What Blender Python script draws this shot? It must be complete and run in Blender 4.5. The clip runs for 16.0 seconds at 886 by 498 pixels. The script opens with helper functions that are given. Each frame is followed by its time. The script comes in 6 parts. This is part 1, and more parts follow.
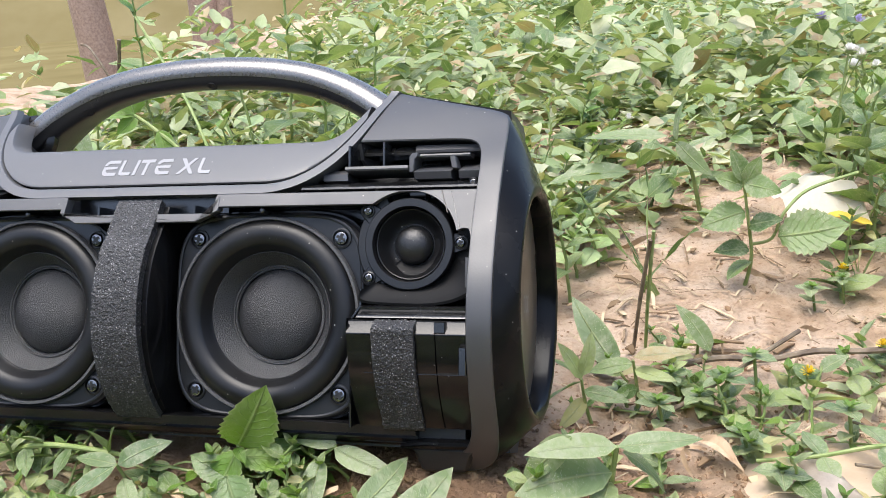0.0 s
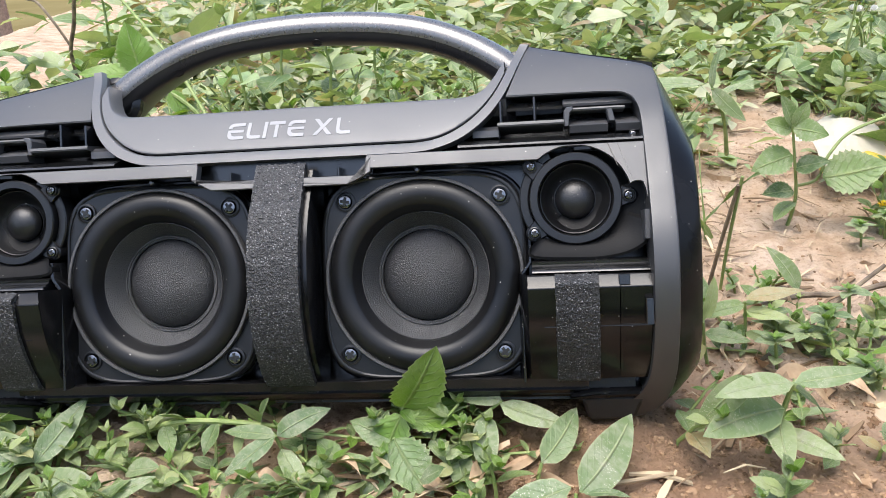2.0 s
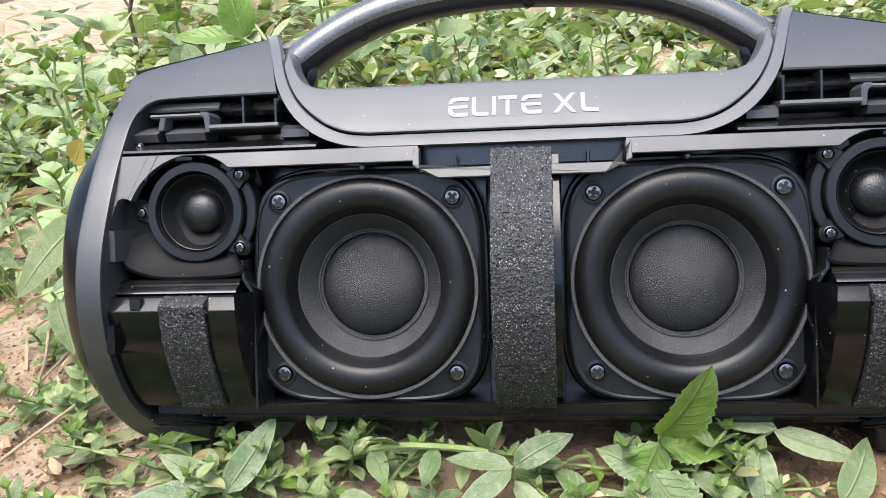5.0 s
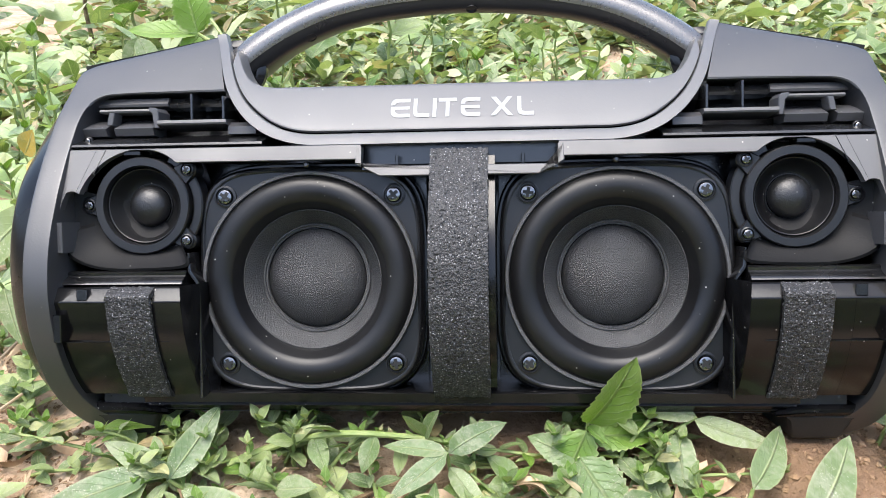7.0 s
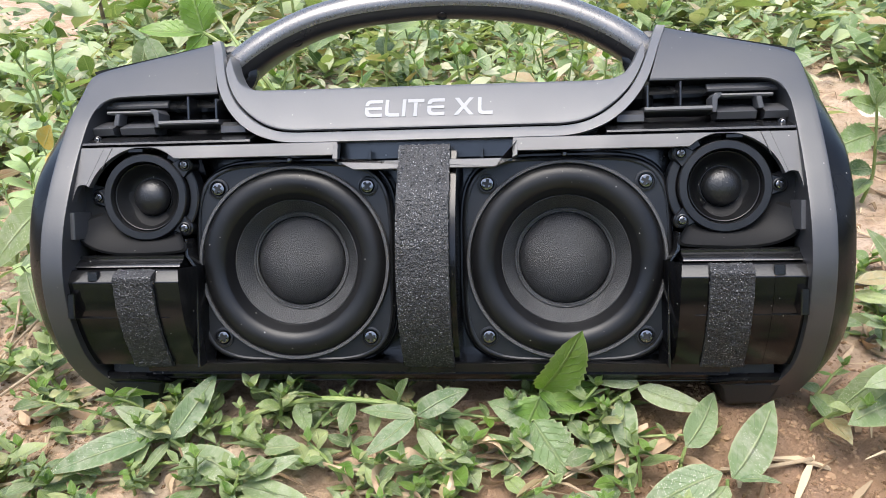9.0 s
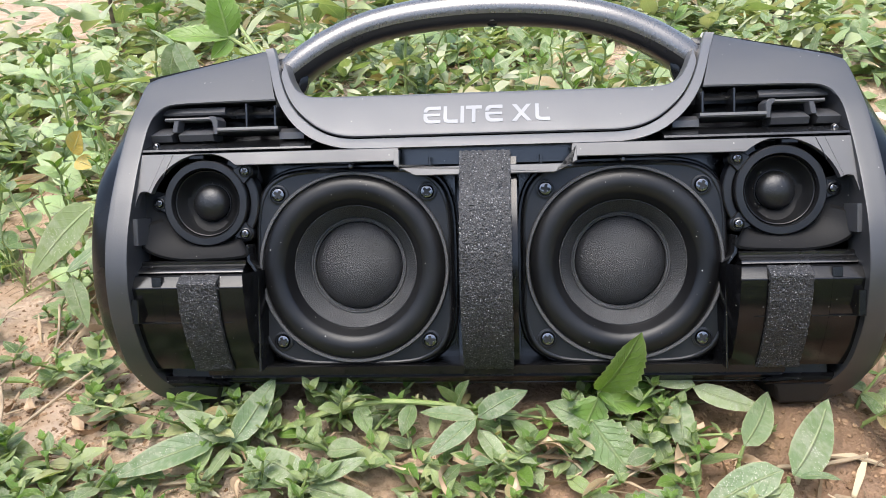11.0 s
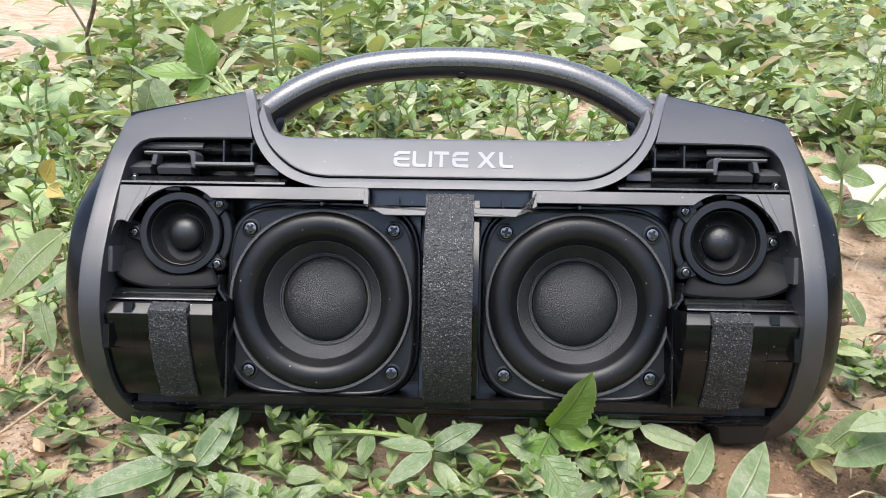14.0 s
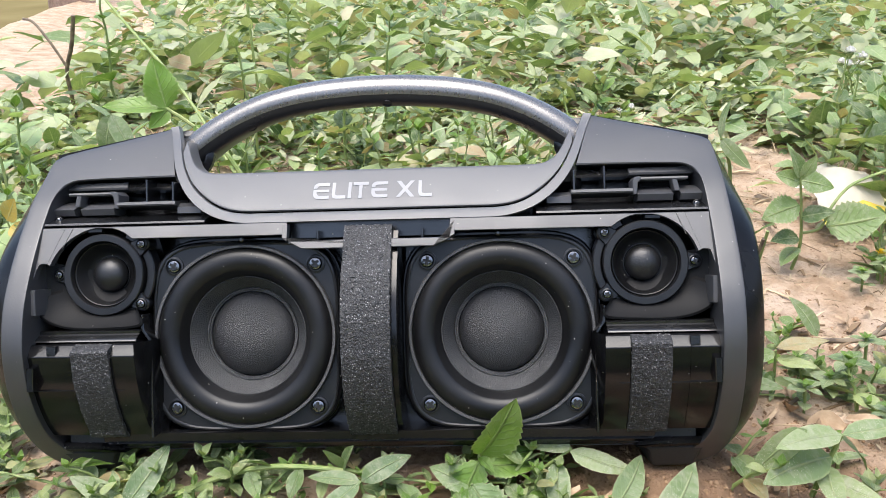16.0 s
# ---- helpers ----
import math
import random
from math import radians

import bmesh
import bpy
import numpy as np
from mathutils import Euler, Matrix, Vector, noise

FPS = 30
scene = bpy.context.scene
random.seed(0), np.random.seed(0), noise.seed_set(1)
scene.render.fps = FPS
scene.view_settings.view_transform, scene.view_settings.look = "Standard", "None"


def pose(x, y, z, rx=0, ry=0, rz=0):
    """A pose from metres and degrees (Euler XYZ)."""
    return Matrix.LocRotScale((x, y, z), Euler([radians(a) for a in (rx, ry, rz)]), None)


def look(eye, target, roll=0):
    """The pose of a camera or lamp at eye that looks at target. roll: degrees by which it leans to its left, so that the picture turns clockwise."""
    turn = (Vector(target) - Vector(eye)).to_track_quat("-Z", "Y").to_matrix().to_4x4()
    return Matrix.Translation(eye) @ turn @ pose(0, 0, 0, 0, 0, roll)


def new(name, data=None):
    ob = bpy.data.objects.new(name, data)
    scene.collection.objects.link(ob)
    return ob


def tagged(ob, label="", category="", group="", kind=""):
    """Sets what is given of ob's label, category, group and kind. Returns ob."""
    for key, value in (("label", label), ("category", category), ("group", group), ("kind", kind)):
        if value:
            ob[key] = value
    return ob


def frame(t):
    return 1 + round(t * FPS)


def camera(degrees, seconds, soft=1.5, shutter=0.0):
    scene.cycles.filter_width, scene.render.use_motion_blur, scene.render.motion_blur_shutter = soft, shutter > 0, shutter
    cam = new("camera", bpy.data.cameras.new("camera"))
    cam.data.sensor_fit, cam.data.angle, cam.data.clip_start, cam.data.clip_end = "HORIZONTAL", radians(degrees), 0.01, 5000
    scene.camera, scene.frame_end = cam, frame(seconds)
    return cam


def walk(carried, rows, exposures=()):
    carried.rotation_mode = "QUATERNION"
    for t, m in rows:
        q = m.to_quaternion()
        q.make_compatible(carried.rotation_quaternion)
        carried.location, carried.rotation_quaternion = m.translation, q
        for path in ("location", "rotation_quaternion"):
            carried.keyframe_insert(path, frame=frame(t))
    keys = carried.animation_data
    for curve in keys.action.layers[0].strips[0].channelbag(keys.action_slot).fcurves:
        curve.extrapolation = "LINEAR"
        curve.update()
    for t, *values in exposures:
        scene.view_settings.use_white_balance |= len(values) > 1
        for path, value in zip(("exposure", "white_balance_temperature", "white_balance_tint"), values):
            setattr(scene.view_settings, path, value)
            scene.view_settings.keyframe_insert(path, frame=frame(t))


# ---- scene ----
cam = camera(55.0, 16.0, soft=0.85)
PATH = [
    (0, (0.26, -0.342, 0.252), (-0.221, 1.506, -0.342), -4.7),
    (0.5, (0.226, -0.355, 0.253), (-0.055, 1.527, -0.362), -4.6),
    (1, (0.199, -0.359, 0.258), (-0.007, 1.531, -0.363), -4.9),
    (1.5, (0.163, -0.361, 0.264), (-0.064, 1.515, -0.392), -5.1),
    (2, (0.132, -0.363, 0.264), (-0.114, 1.487, -0.454), -4.9),
    (2.5, (0.111, -0.362, 0.266), (-0.153, 1.477, -0.475), -4.6),
    (3, (0.09, -0.364, 0.272), (-0.191, 1.467, -0.48), -4.4),
    (3.5, (0.061, -0.364, 0.279), (-0.233, 1.461, -0.483), -4.6),
    (4, (0.033, -0.35, 0.264), (-0.268, 1.475, -0.496), -5.0),
    (4.2, (0.027, -0.339, 0.263), (-0.28, 1.487, -0.491), -5.1),
    (6.3, (-0.001, -0.299, 0.256), (-0.106, 1.512, -0.587), -2.5),
    (6.5, (0.004, -0.303, 0.258), (-0.106, 1.515, -0.568), -2.3),
    (7, (0.021, -0.323, 0.266), (-0.13, 1.505, -0.531), -2.5),
    (7.5, (0.035, -0.338, 0.272), (-0.129, 1.482, -0.541), -2.7),
    (8, (0.043, -0.348, 0.277), (-0.129, 1.47, -0.538), -2.9),
    (8.5, (0.046, -0.356, 0.28), (-0.138, 1.458, -0.543), -3.1),
    (9, (0.05, -0.363, 0.284), (-0.146, 1.446, -0.545), -3.3),
    (11.3, (0.005, -0.372, 0.293), (-0.138, 1.443, -0.535), -3.1),
    (11.5, (0.0, -0.373, 0.297), (-0.112, 1.45, -0.516), -3.1),
    (12, (-0.01, -0.38, 0.299), (-0.074, 1.468, -0.463), -3.2),
    (12.5, (-0.011, -0.381, 0.304), (-0.049, 1.475, -0.44), -2.9),
    (13, (-0.001, -0.396, 0.299), (-0.036, 1.463, -0.437), 1.3),
    (13.5, (0.01, -0.4, 0.306), (-0.04, 1.46, -0.426), 1.1),
    (14, (0.013, -0.393, 0.295), (-0.059, 1.468, -0.436), 0.2),
    (14.5, (0.02, -0.39, 0.291), (-0.078, 1.468, -0.443), -1.0),
    (15, (0.036, -0.383, 0.293), (-0.068, 1.476, -0.437), -2.0),
    (15.5, (0.04, -0.387, 0.308), (-0.077, 1.475, -0.412), -2.5),
    (16, (0.067, -0.386, 0.303), (-0.054, 1.481, -0.404), -2.7),
]
walk(cam, [(t, look(eye, target, roll)) for t, eye, target, roll in PATH], [(0.0, 0.72), (4.0, 0.74), (6.3, 1.10), (7.0, 1.04), (8.0, 0.86), (9.2, 0.79), (12.0, 0.76), (16.0, 0.74)])
SKY, SUN = 0.235, 2.4

# ---- light ----
world = bpy.data.worlds.new("sky")
scene.world = world
world.use_nodes = True
wn = world.node_tree.nodes
sky = wn.new("ShaderNodeTexSky")
sky.sky_type, sky.sun_disc = "NISHITA", False
sky.sun_elevation, sky.sun_rotation = radians(75), radians(204)
sky.air_density, sky.dust_density, sky.ozone_density = 1.0, 3.0, 1.2
wn["Background"].inputs["Strength"].default_value = SKY
world.node_tree.links.new(sky.outputs["Color"], wn["Background"].inputs["Color"])
sun = new("sun", bpy.data.lights.new("sun", "SUN"))
sun.data.energy, sun.data.angle, sun.data.color = SUN, radians(46), (1.0, 0.985, 0.955)
sun.matrix_world = look((-0.22, -0.50, 2.0), (0, 0, 0))


# ---- materials ----
def nodes_of(name):
    m = bpy.data.materials.new(name)
    m.use_nodes = True
    return m, m.node_tree.nodes, m.node_tree.links, m.node_tree.nodes["Principled BSDF"]


def tex(n, l, kind, scale, coord="Object", detail=4.0, rough=0.55):
    c = n.new("ShaderNodeTexCoord")
    t = n.new(kind)
    t.inputs["Scale"].default_value = scale
    if kind == "ShaderNodeTexNoise":
        t.inputs["Detail"].default_value, t.inputs["Roughness"].default_value = detail, rough
    l.new(c.outputs[coord], t.inputs["Vector"])
    return t


def ramp(n, l, source, stops):
    r = n.new("ShaderNodeValToRGB")
    while len(r.color_ramp.elements) < len(stops):
        r.color_ramp.elements.new(0.5)
    for e, (p, c) in zip(r.color_ramp.elements, stops):
        e.position, e.color = p, (*c, 1) if len(c) == 3 else (c[0], c[0], c[0], 1)
    l.new(source, r.inputs["Fac"])
    return r


def mix(n, l, fac, a, b, blend="MIX"):
    x = n.new("ShaderNodeMix")
    x.data_type, x.blend_type = "RGBA", blend
    for socket, v in ((x.inputs["Factor"], fac), (x.inputs["A"], a), (x.inputs["B"], b)):
        if isinstance(v, (int, float)):
            socket.default_value = v
        elif isinstance(v, tuple):
            socket.default_value = (*v, 1)
        else:
            l.new(v, socket)
    return x.outputs["Result"]


def bump(n, l, height, strength, distance, p, under=None):
    b = n.new("ShaderNodeBump")
    b.inputs["Strength"].default_value, b.inputs["Distance"].default_value = strength, distance
    l.new(height, b.inputs["Height"])
    if under:
        l.new(under.outputs["Normal"], b.inputs["Normal"])
    l.new(b.outputs["Normal"], p.inputs["Normal"])
    return b


def plastic(name, colour, rough, grain=0.1, dust=0.25, shine=0.6):
    """Moulded plastic with a fine grain, specks of dust and uneven gloss."""
    m, n, l, p = nodes_of(name)
    spots = tex(n, l, "ShaderNodeTexNoise", 900, detail=2)
    patch = tex(n, l, "ShaderNodeTexNoise", 22, detail=5)
    speck = tex(n, l, "ShaderNodeTexVoronoi", 330)
    film = ramp(n, l, patch.outputs["Fac"], [(0.42, (0.0,)), (0.75, (1.0,))])
    dots = ramp(n, l, speck.outputs["Distance"], [(0.0, (1.0,)), (0.16, (0.0,))])
    some = ramp(n, l, speck.outputs["Color"], [(0.80, (0.0,)), (0.86, (1.0,))])
    specks = mix(n, l, 1.0, dots.outputs["Color"], some.outputs["Color"], "MULTIPLY")
    grey = tuple(0.9 * c + 0.008 for c in colour)
    base = mix(n, l, film.outputs["Color"], colour, grey)
    k = n.new("ShaderNodeMath")
    k.operation = "MULTIPLY"
    l.new(specks, k.inputs[0])
    k.inputs[1].default_value = dust
    base = mix(n, l, k.outputs[0], base, (0.55, 0.52, 0.47))
    l.new(base, p.inputs["Base Color"])
    r = ramp(n, l, patch.outputs["Fac"], [(0.3, (max(rough - 0.06, 0.05),)), (0.7, (rough + 0.09,))])
    l.new(r.outputs["Color"], p.inputs["Roughness"])
    p.inputs["Specular IOR Level"].default_value = shine
    bump(n, l, spots.outputs["Fac"], grain, 0.0004, p)
    return m


SHELL = plastic("shell_plastic", (0.027, 0.027, 0.029), 0.46, 0.10, 0.8, 0.9)
CAP = plastic("end_cap_plastic", (0.004, 0.004, 0.0045), 0.24, 0.10, 0.7, 0.16)
PANEL = plastic("panel_plastic", (0.092, 0.092, 0.095), 0.42, 0.12, 0.6)
INNER = plastic("inner_plastic", (0.005, 0.005, 0.0055), 0.22, 0.08, 0.7, 0.8)
PLATE = plastic("plate_plastic", (0.050, 0.050, 0.053), 0.46, 0.05, 0.7, 0.7)
BLACK = plastic("black_plastic", (0.0035, 0.0035, 0.004), 0.18, 0.06, 0.6, 0.38)
FLANGE = plastic("flange_plastic", (0.006, 0.006, 0.0068), 0.32, 0.08, 0.9, 0.5)
RUBBER = plastic("rubber", (0.0045, 0.0045, 0.0050), 0.36, 0.05, 1.0, 0.36)
RIM = plastic("rim_paper", (0.055, 0.055, 0.057), 0.62, 1.0, 0.6)
WELL = plastic("well_plastic", (0.004, 0.004, 0.0045), 0.55, 0.2, 1.0, 0.2)
FOOTRUB = plastic("foot_rubber", (0.005, 0.005, 0.0055), 0.55, 0.3, 0.9)
# Brown here stands for soil mirrored in the glossy dark disc.
RADIATOR = plastic("radiator_soil_reflection", (0.085, 0.066, 0.050), 0.30, 0.05, 0.5, 0.6)


def make_cone(name, colour, rough, weave, relief=0.0008):
    m, n, l, p = nodes_of(name)
    t = tex(n, l, "ShaderNodeTexVoronoi" if weave else "ShaderNodeTexNoise", 1900 if weave else 1300)
    h = t.outputs[0]
    blot = tex(n, l, "ShaderNodeTexNoise", 60, detail=6)
    c = ramp(n, l, blot.outputs["Fac"], [(0.35, colour), (0.75, tuple(v * 1.7 + 0.004 for v in colour))])
    speck = tex(n, l, "ShaderNodeTexVoronoi", 400)
    dots = ramp(n, l, speck.outputs["Distance"], [(0.0, (0.9,)), (0.15, (0.0,))])
    some = ramp(n, l, speck.outputs["Color"], [(0.82, (0.0,)), (0.88, (1.0,))])
    specks = mix(n, l, 1.0, dots.outputs["Color"], some.outputs["Color"], "MULTIPLY")
    l.new(mix(n, l, specks, c.outputs["Color"], (0.35, 0.33, 0.30)), p.inputs["Base Color"])
    p.inputs["Roughness"].default_value = rough
    p.inputs["Specular IOR Level"].default_value = 0.6
    bump(n, l, h, 0.9, relief, p)
    return m


CONE = make_cone("cone_paper", (0.034, 0.034, 0.035), 0.42, False, 0.0010)
CLOTH = make_cone("dust_cap_cloth", (0.019, 0.019, 0.020), 0.42, True, 0.0004)
DOME = make_cone("tweeter_dome_skin", (0.006, 0.006, 0.0065), 0.36, False, 0.0002)


def make_foam():
    m, n, l, p = nodes_of("open_cell_foam")
    v = tex(n, l, "ShaderNodeTexVoronoi", 1050)
    g = tex(n, l, "ShaderNodeTexNoise", 1500, detail=3)
    grain = ramp(n, l, v.outputs["Distance"], [(0.12, (1.0,)), (0.40, (0.0,))])
    lit = ramp(n, l, v.outputs["Color"], [(0.50, (0.0,)), (0.72, (1.0,))])
    grains = mix(n, l, 1.0, grain.outputs["Color"], lit.outputs["Color"], "MULTIPLY")
    under = ramp(n, l, g.outputs["Fac"], [(0.40, (0.003, 0.003, 0.0035)), (0.62, (0.040, 0.040, 0.042))])
    l.new(mix(n, l, grains, under.outputs["Color"], (0.30, 0.30, 0.305)), p.inputs["Base Color"])
    p.inputs["Roughness"].default_value = 0.5
    bump(n, l, mix(n, l, 0.5, v.outputs["Distance"], g.outputs["Fac"]), 0.9, 0.0008, p)
    return m


FOAM = make_foam()


def make_metal(name, colour, rough, metal):
    m, n, l, p = nodes_of(name)
    g = tex(n, l, "ShaderNodeTexNoise", 700, detail=3)
    b = tex(n, l, "ShaderNodeTexNoise", 18, detail=5)
    c = ramp(n, l, b.outputs["Fac"], [(0.35, tuple(v * 0.85 for v in colour)), (0.7, colour)])
    l.new(c.outputs["Color"], p.inputs["Base Color"])
    p.inputs["Metallic"].default_value = metal
    r = ramp(n, l, g.outputs["Fac"], [(0.3, (rough - 0.02,)), (0.7, (rough + 0.03,))])
    l.new(r.outputs["Color"], p.inputs["Roughness"])
    bump(n, l, g.outputs["Fac"], 0.015, 0.0002, p)
    return m


HANDLE = make_metal("handle_paint", (0.215, 0.207, 0.198), 0.28, 0.75)
GRIP = plastic("grip_plastic", (0.008, 0.008, 0.009), 0.30, 0.1, 0.4)
SCREW = make_metal("black_steel", (0.24, 0.24, 0.245), 0.22, 1.0)
SOCKET = plastic("screw_socket", (0.003, 0.003, 0.003), 0.5, 0.1, 0.0)
INK = plastic("pale_print", (0.27, 0.27, 0.275), 0.5, 0.2, 0.0)


def make_leaf(name, stops, dusty=0.5, source="object", vein=0.5, side_veins=0.30):
    """Leaf with midrib and side veins, pale dust film and blotches, and light coming through."""
    m, n, l, p = nodes_of(name)
    uv = n.new("ShaderNodeTexCoord")
    sep = n.new("ShaderNodeSeparateXYZ")
    l.new(uv.outputs["UV"], sep.inputs[0])

    def calc(op, a, b=0.0):
        k = n.new("ShaderNodeMath")
        k.operation = op
        for i, v in enumerate((a, b)):
            if isinstance(v, (int, float)):
                k.inputs[i].default_value = v
            else:
                l.new(v, k.inputs[i])
        return k.outputs[0]

    off = calc("ABSOLUTE", calc("SUBTRACT", sep.outputs["X"], 0.5))
    slant = calc("SUBTRACT", sep.outputs["Y"], calc("MULTIPLY", off, 0.55))
    saw = calc("ABSOLUTE", calc("SUBTRACT", calc("FRACT", calc("MULTIPLY", slant, 8.0)), 0.5))
    side = ramp(n, l, saw, [(0.0, (1.0,)), (0.09, (0.0,))])
    mid = ramp(n, l, off, [(0.0, (1.0,)), (0.05, (0.0,))])
    if source == "object":
        rnd = n.new("ShaderNodeObjectInfo").outputs["Random"]
    else:
        rnd = n.new("ShaderNodeNewGeometry").outputs["Random Per Island"]
    tone = ramp(n, l, rnd, stops)
    k = 0.036 if source == "object" else 1.0

    def patches(kind, scale, detail):
        t = tex(n, l, kind, scale * k, detail=detail)
        if kind == "ShaderNodeTexNoise":
            t.noise_dimensions = "4D"
        else:
            t.voronoi_dimensions = "4D"
        l.new(calc("MULTIPLY", rnd, 60.0), t.inputs["W"])
        return t

    blot = patches("ShaderNodeTexNoise", 60, 6)
    fine = patches("ShaderNodeTexNoise", 420, 3)
    c = mix(n, l, ramp(n, l, blot.outputs["Fac"], [(0.35, (0.0,)), (0.75, (0.45,))]).outputs["Color"], tone.outputs["Color"], (0.22, 0.29, 0.10))
    ribs = mix(n, l, side_veins, mid.outputs["Color"], side.outputs["Color"], "ADD")
    c = mix(n, l, calc("MULTIPLY", ribs, vein), c, (0.46, 0.52, 0.28))
    edge = ramp(n, l, off, [(0.43, (0.0,)), (0.5, (0.5,))])
    c = mix(n, l, edge.outputs["Color"], c, (0.40, 0.43, 0.22))
    grit = patches("ShaderNodeTexVoronoi", 1900, 0)
    grit_dot = ramp(n, l, grit.outputs["Distance"], [(0.22, (1.0,)), (0.42, (0.0,))])
    grit_where = ramp(n, l, patches("ShaderNodeTexNoise", 110, 3).outputs["Fac"], [(0.46, (0.0,)), (0.62, (min(1.0, 1.3 * dusty),))])
    c = mix(n, l, mix(n, l, 1.0, grit_dot.outputs["Color"], grit_where.outputs["Color"], "MULTIPLY"), c, (0.62, 0.60, 0.50))
    film = ramp(n, l, mix(n, l, 0.5, blot.outputs["Fac"], fine.outputs["Fac"]), [(0.47, (0.0,)), (0.66, (0.75 * dusty,))])
    c = mix(n, l, film.outputs["Color"], c, (0.48, 0.47, 0.38))
    l.new(c, p.inputs["Base Color"])
    rr = ramp(n, l, film.outputs["Color"], [(0.0, (0.36,)), (0.6, (0.75,))])
    l.new(rr.outputs["Color"], p.inputs["Roughness"])
    p.inputs["Specular IOR Level"].default_value = 0.5
    bump(n, l, mix(n, l, 0.6, ribs, blot.outputs["Fac"]), 0.5, 0.002 if source == "island" else 0.014, p)
    tr = n.new("ShaderNodeBsdfTranslucent")
    l.new(mix(n, l, 1.0, c, (0.95, 1.0, 0.45), "MULTIPLY"), tr.inputs["Color"])
    s = n.new("ShaderNodeMixShader")
    s.inputs[0].default_value = 0.33
    l.new(p.outputs[0], s.inputs[1])
    l.new(tr.outputs[0], s.inputs[2])
    l.new(s.outputs[0], n["Material Output"].inputs["Surface"])
    return m


GREENS = [(0.0, (0.060, 0.115, 0.032)), (0.3, (0.15, 0.235, 0.070)), (0.6, (0.27, 0.355, 0.125)), (0.85, (0.40, 0.465, 0.20)), (0.95, (0.50, 0.47, 0.22)), (1.0, (0.43, 0.31, 0.16))]
LEAF = make_leaf("weed_leaf", GREENS, 0.55)
SOFT = make_leaf("soft_leaf", [(0.0, (0.34, 0.48, 0.19)), (1.0, (0.50, 0.62, 0.32))], 0.30)
PALE = make_leaf("dusty_leaf", [(0.0, (0.125, 0.20, 0.085)), (1.0, (0.285, 0.35, 0.165))], 0.75, vein=0.75, side_veins=0.05)
YELLOWED = make_leaf("yellowed_leaf", [(0.0, (0.55, 0.34, 0.06)), (1.0, (0.66, 0.46, 0.12))], 0.3)
TOOTHED = make_leaf("toothed_leaf", [(0.0, (0.110, 0.190, 0.065)), (1.0, (0.230, 0.320, 0.120))], 0.6)
VIVID = make_leaf("fresh_leaf", [(0.0, (0.085, 0.19, 0.020)), (1.0, (0.17, 0.30, 0.036))], 0.12, vein=0.35)
COVER = make_leaf("cover_leaf", [(0.0, (0.062, 0.120, 0.038)), (0.24, (0.175, 0.265, 0.095)), (0.48, (0.325, 0.41, 0.18)), (0.70, (0.48, 0.53, 0.31)), (0.86, (0.60, 0.585, 0.42)), (0.93, (0.52, 0.37, 0.22)), (1.0, (0.32, 0.19, 0.10))], 0.5, "island")


def make_stem(name, a, b):
    m, n, l, p = nodes_of(name)
    t = tex(n, l, "ShaderNodeTexNoise", 90, detail=5)
    c = ramp(n, l, t.outputs["Fac"], [(0.35, a), (0.7, b)])
    l.new(c.outputs["Color"], p.inputs["Base Color"])
    p.inputs["Roughness"].default_value = 0.6
    bump(n, l, tex(n, l, "ShaderNodeTexNoise", 500).outputs["Fac"], 0.4, 0.001, p)
    return m


STEM = make_stem("green_stem", (0.16, 0.23, 0.06), (0.30, 0.34, 0.13))
TWIG = make_stem("brown_twig", (0.10, 0.07, 0.045), (0.26, 0.20, 0.13))
STRAW = make_stem("dry_straw", (0.26, 0.19, 0.115), (0.43, 0.33, 0.215))
BARK = make_stem("post_wood", (0.25, 0.17, 0.13), (0.40, 0.29, 0.23))


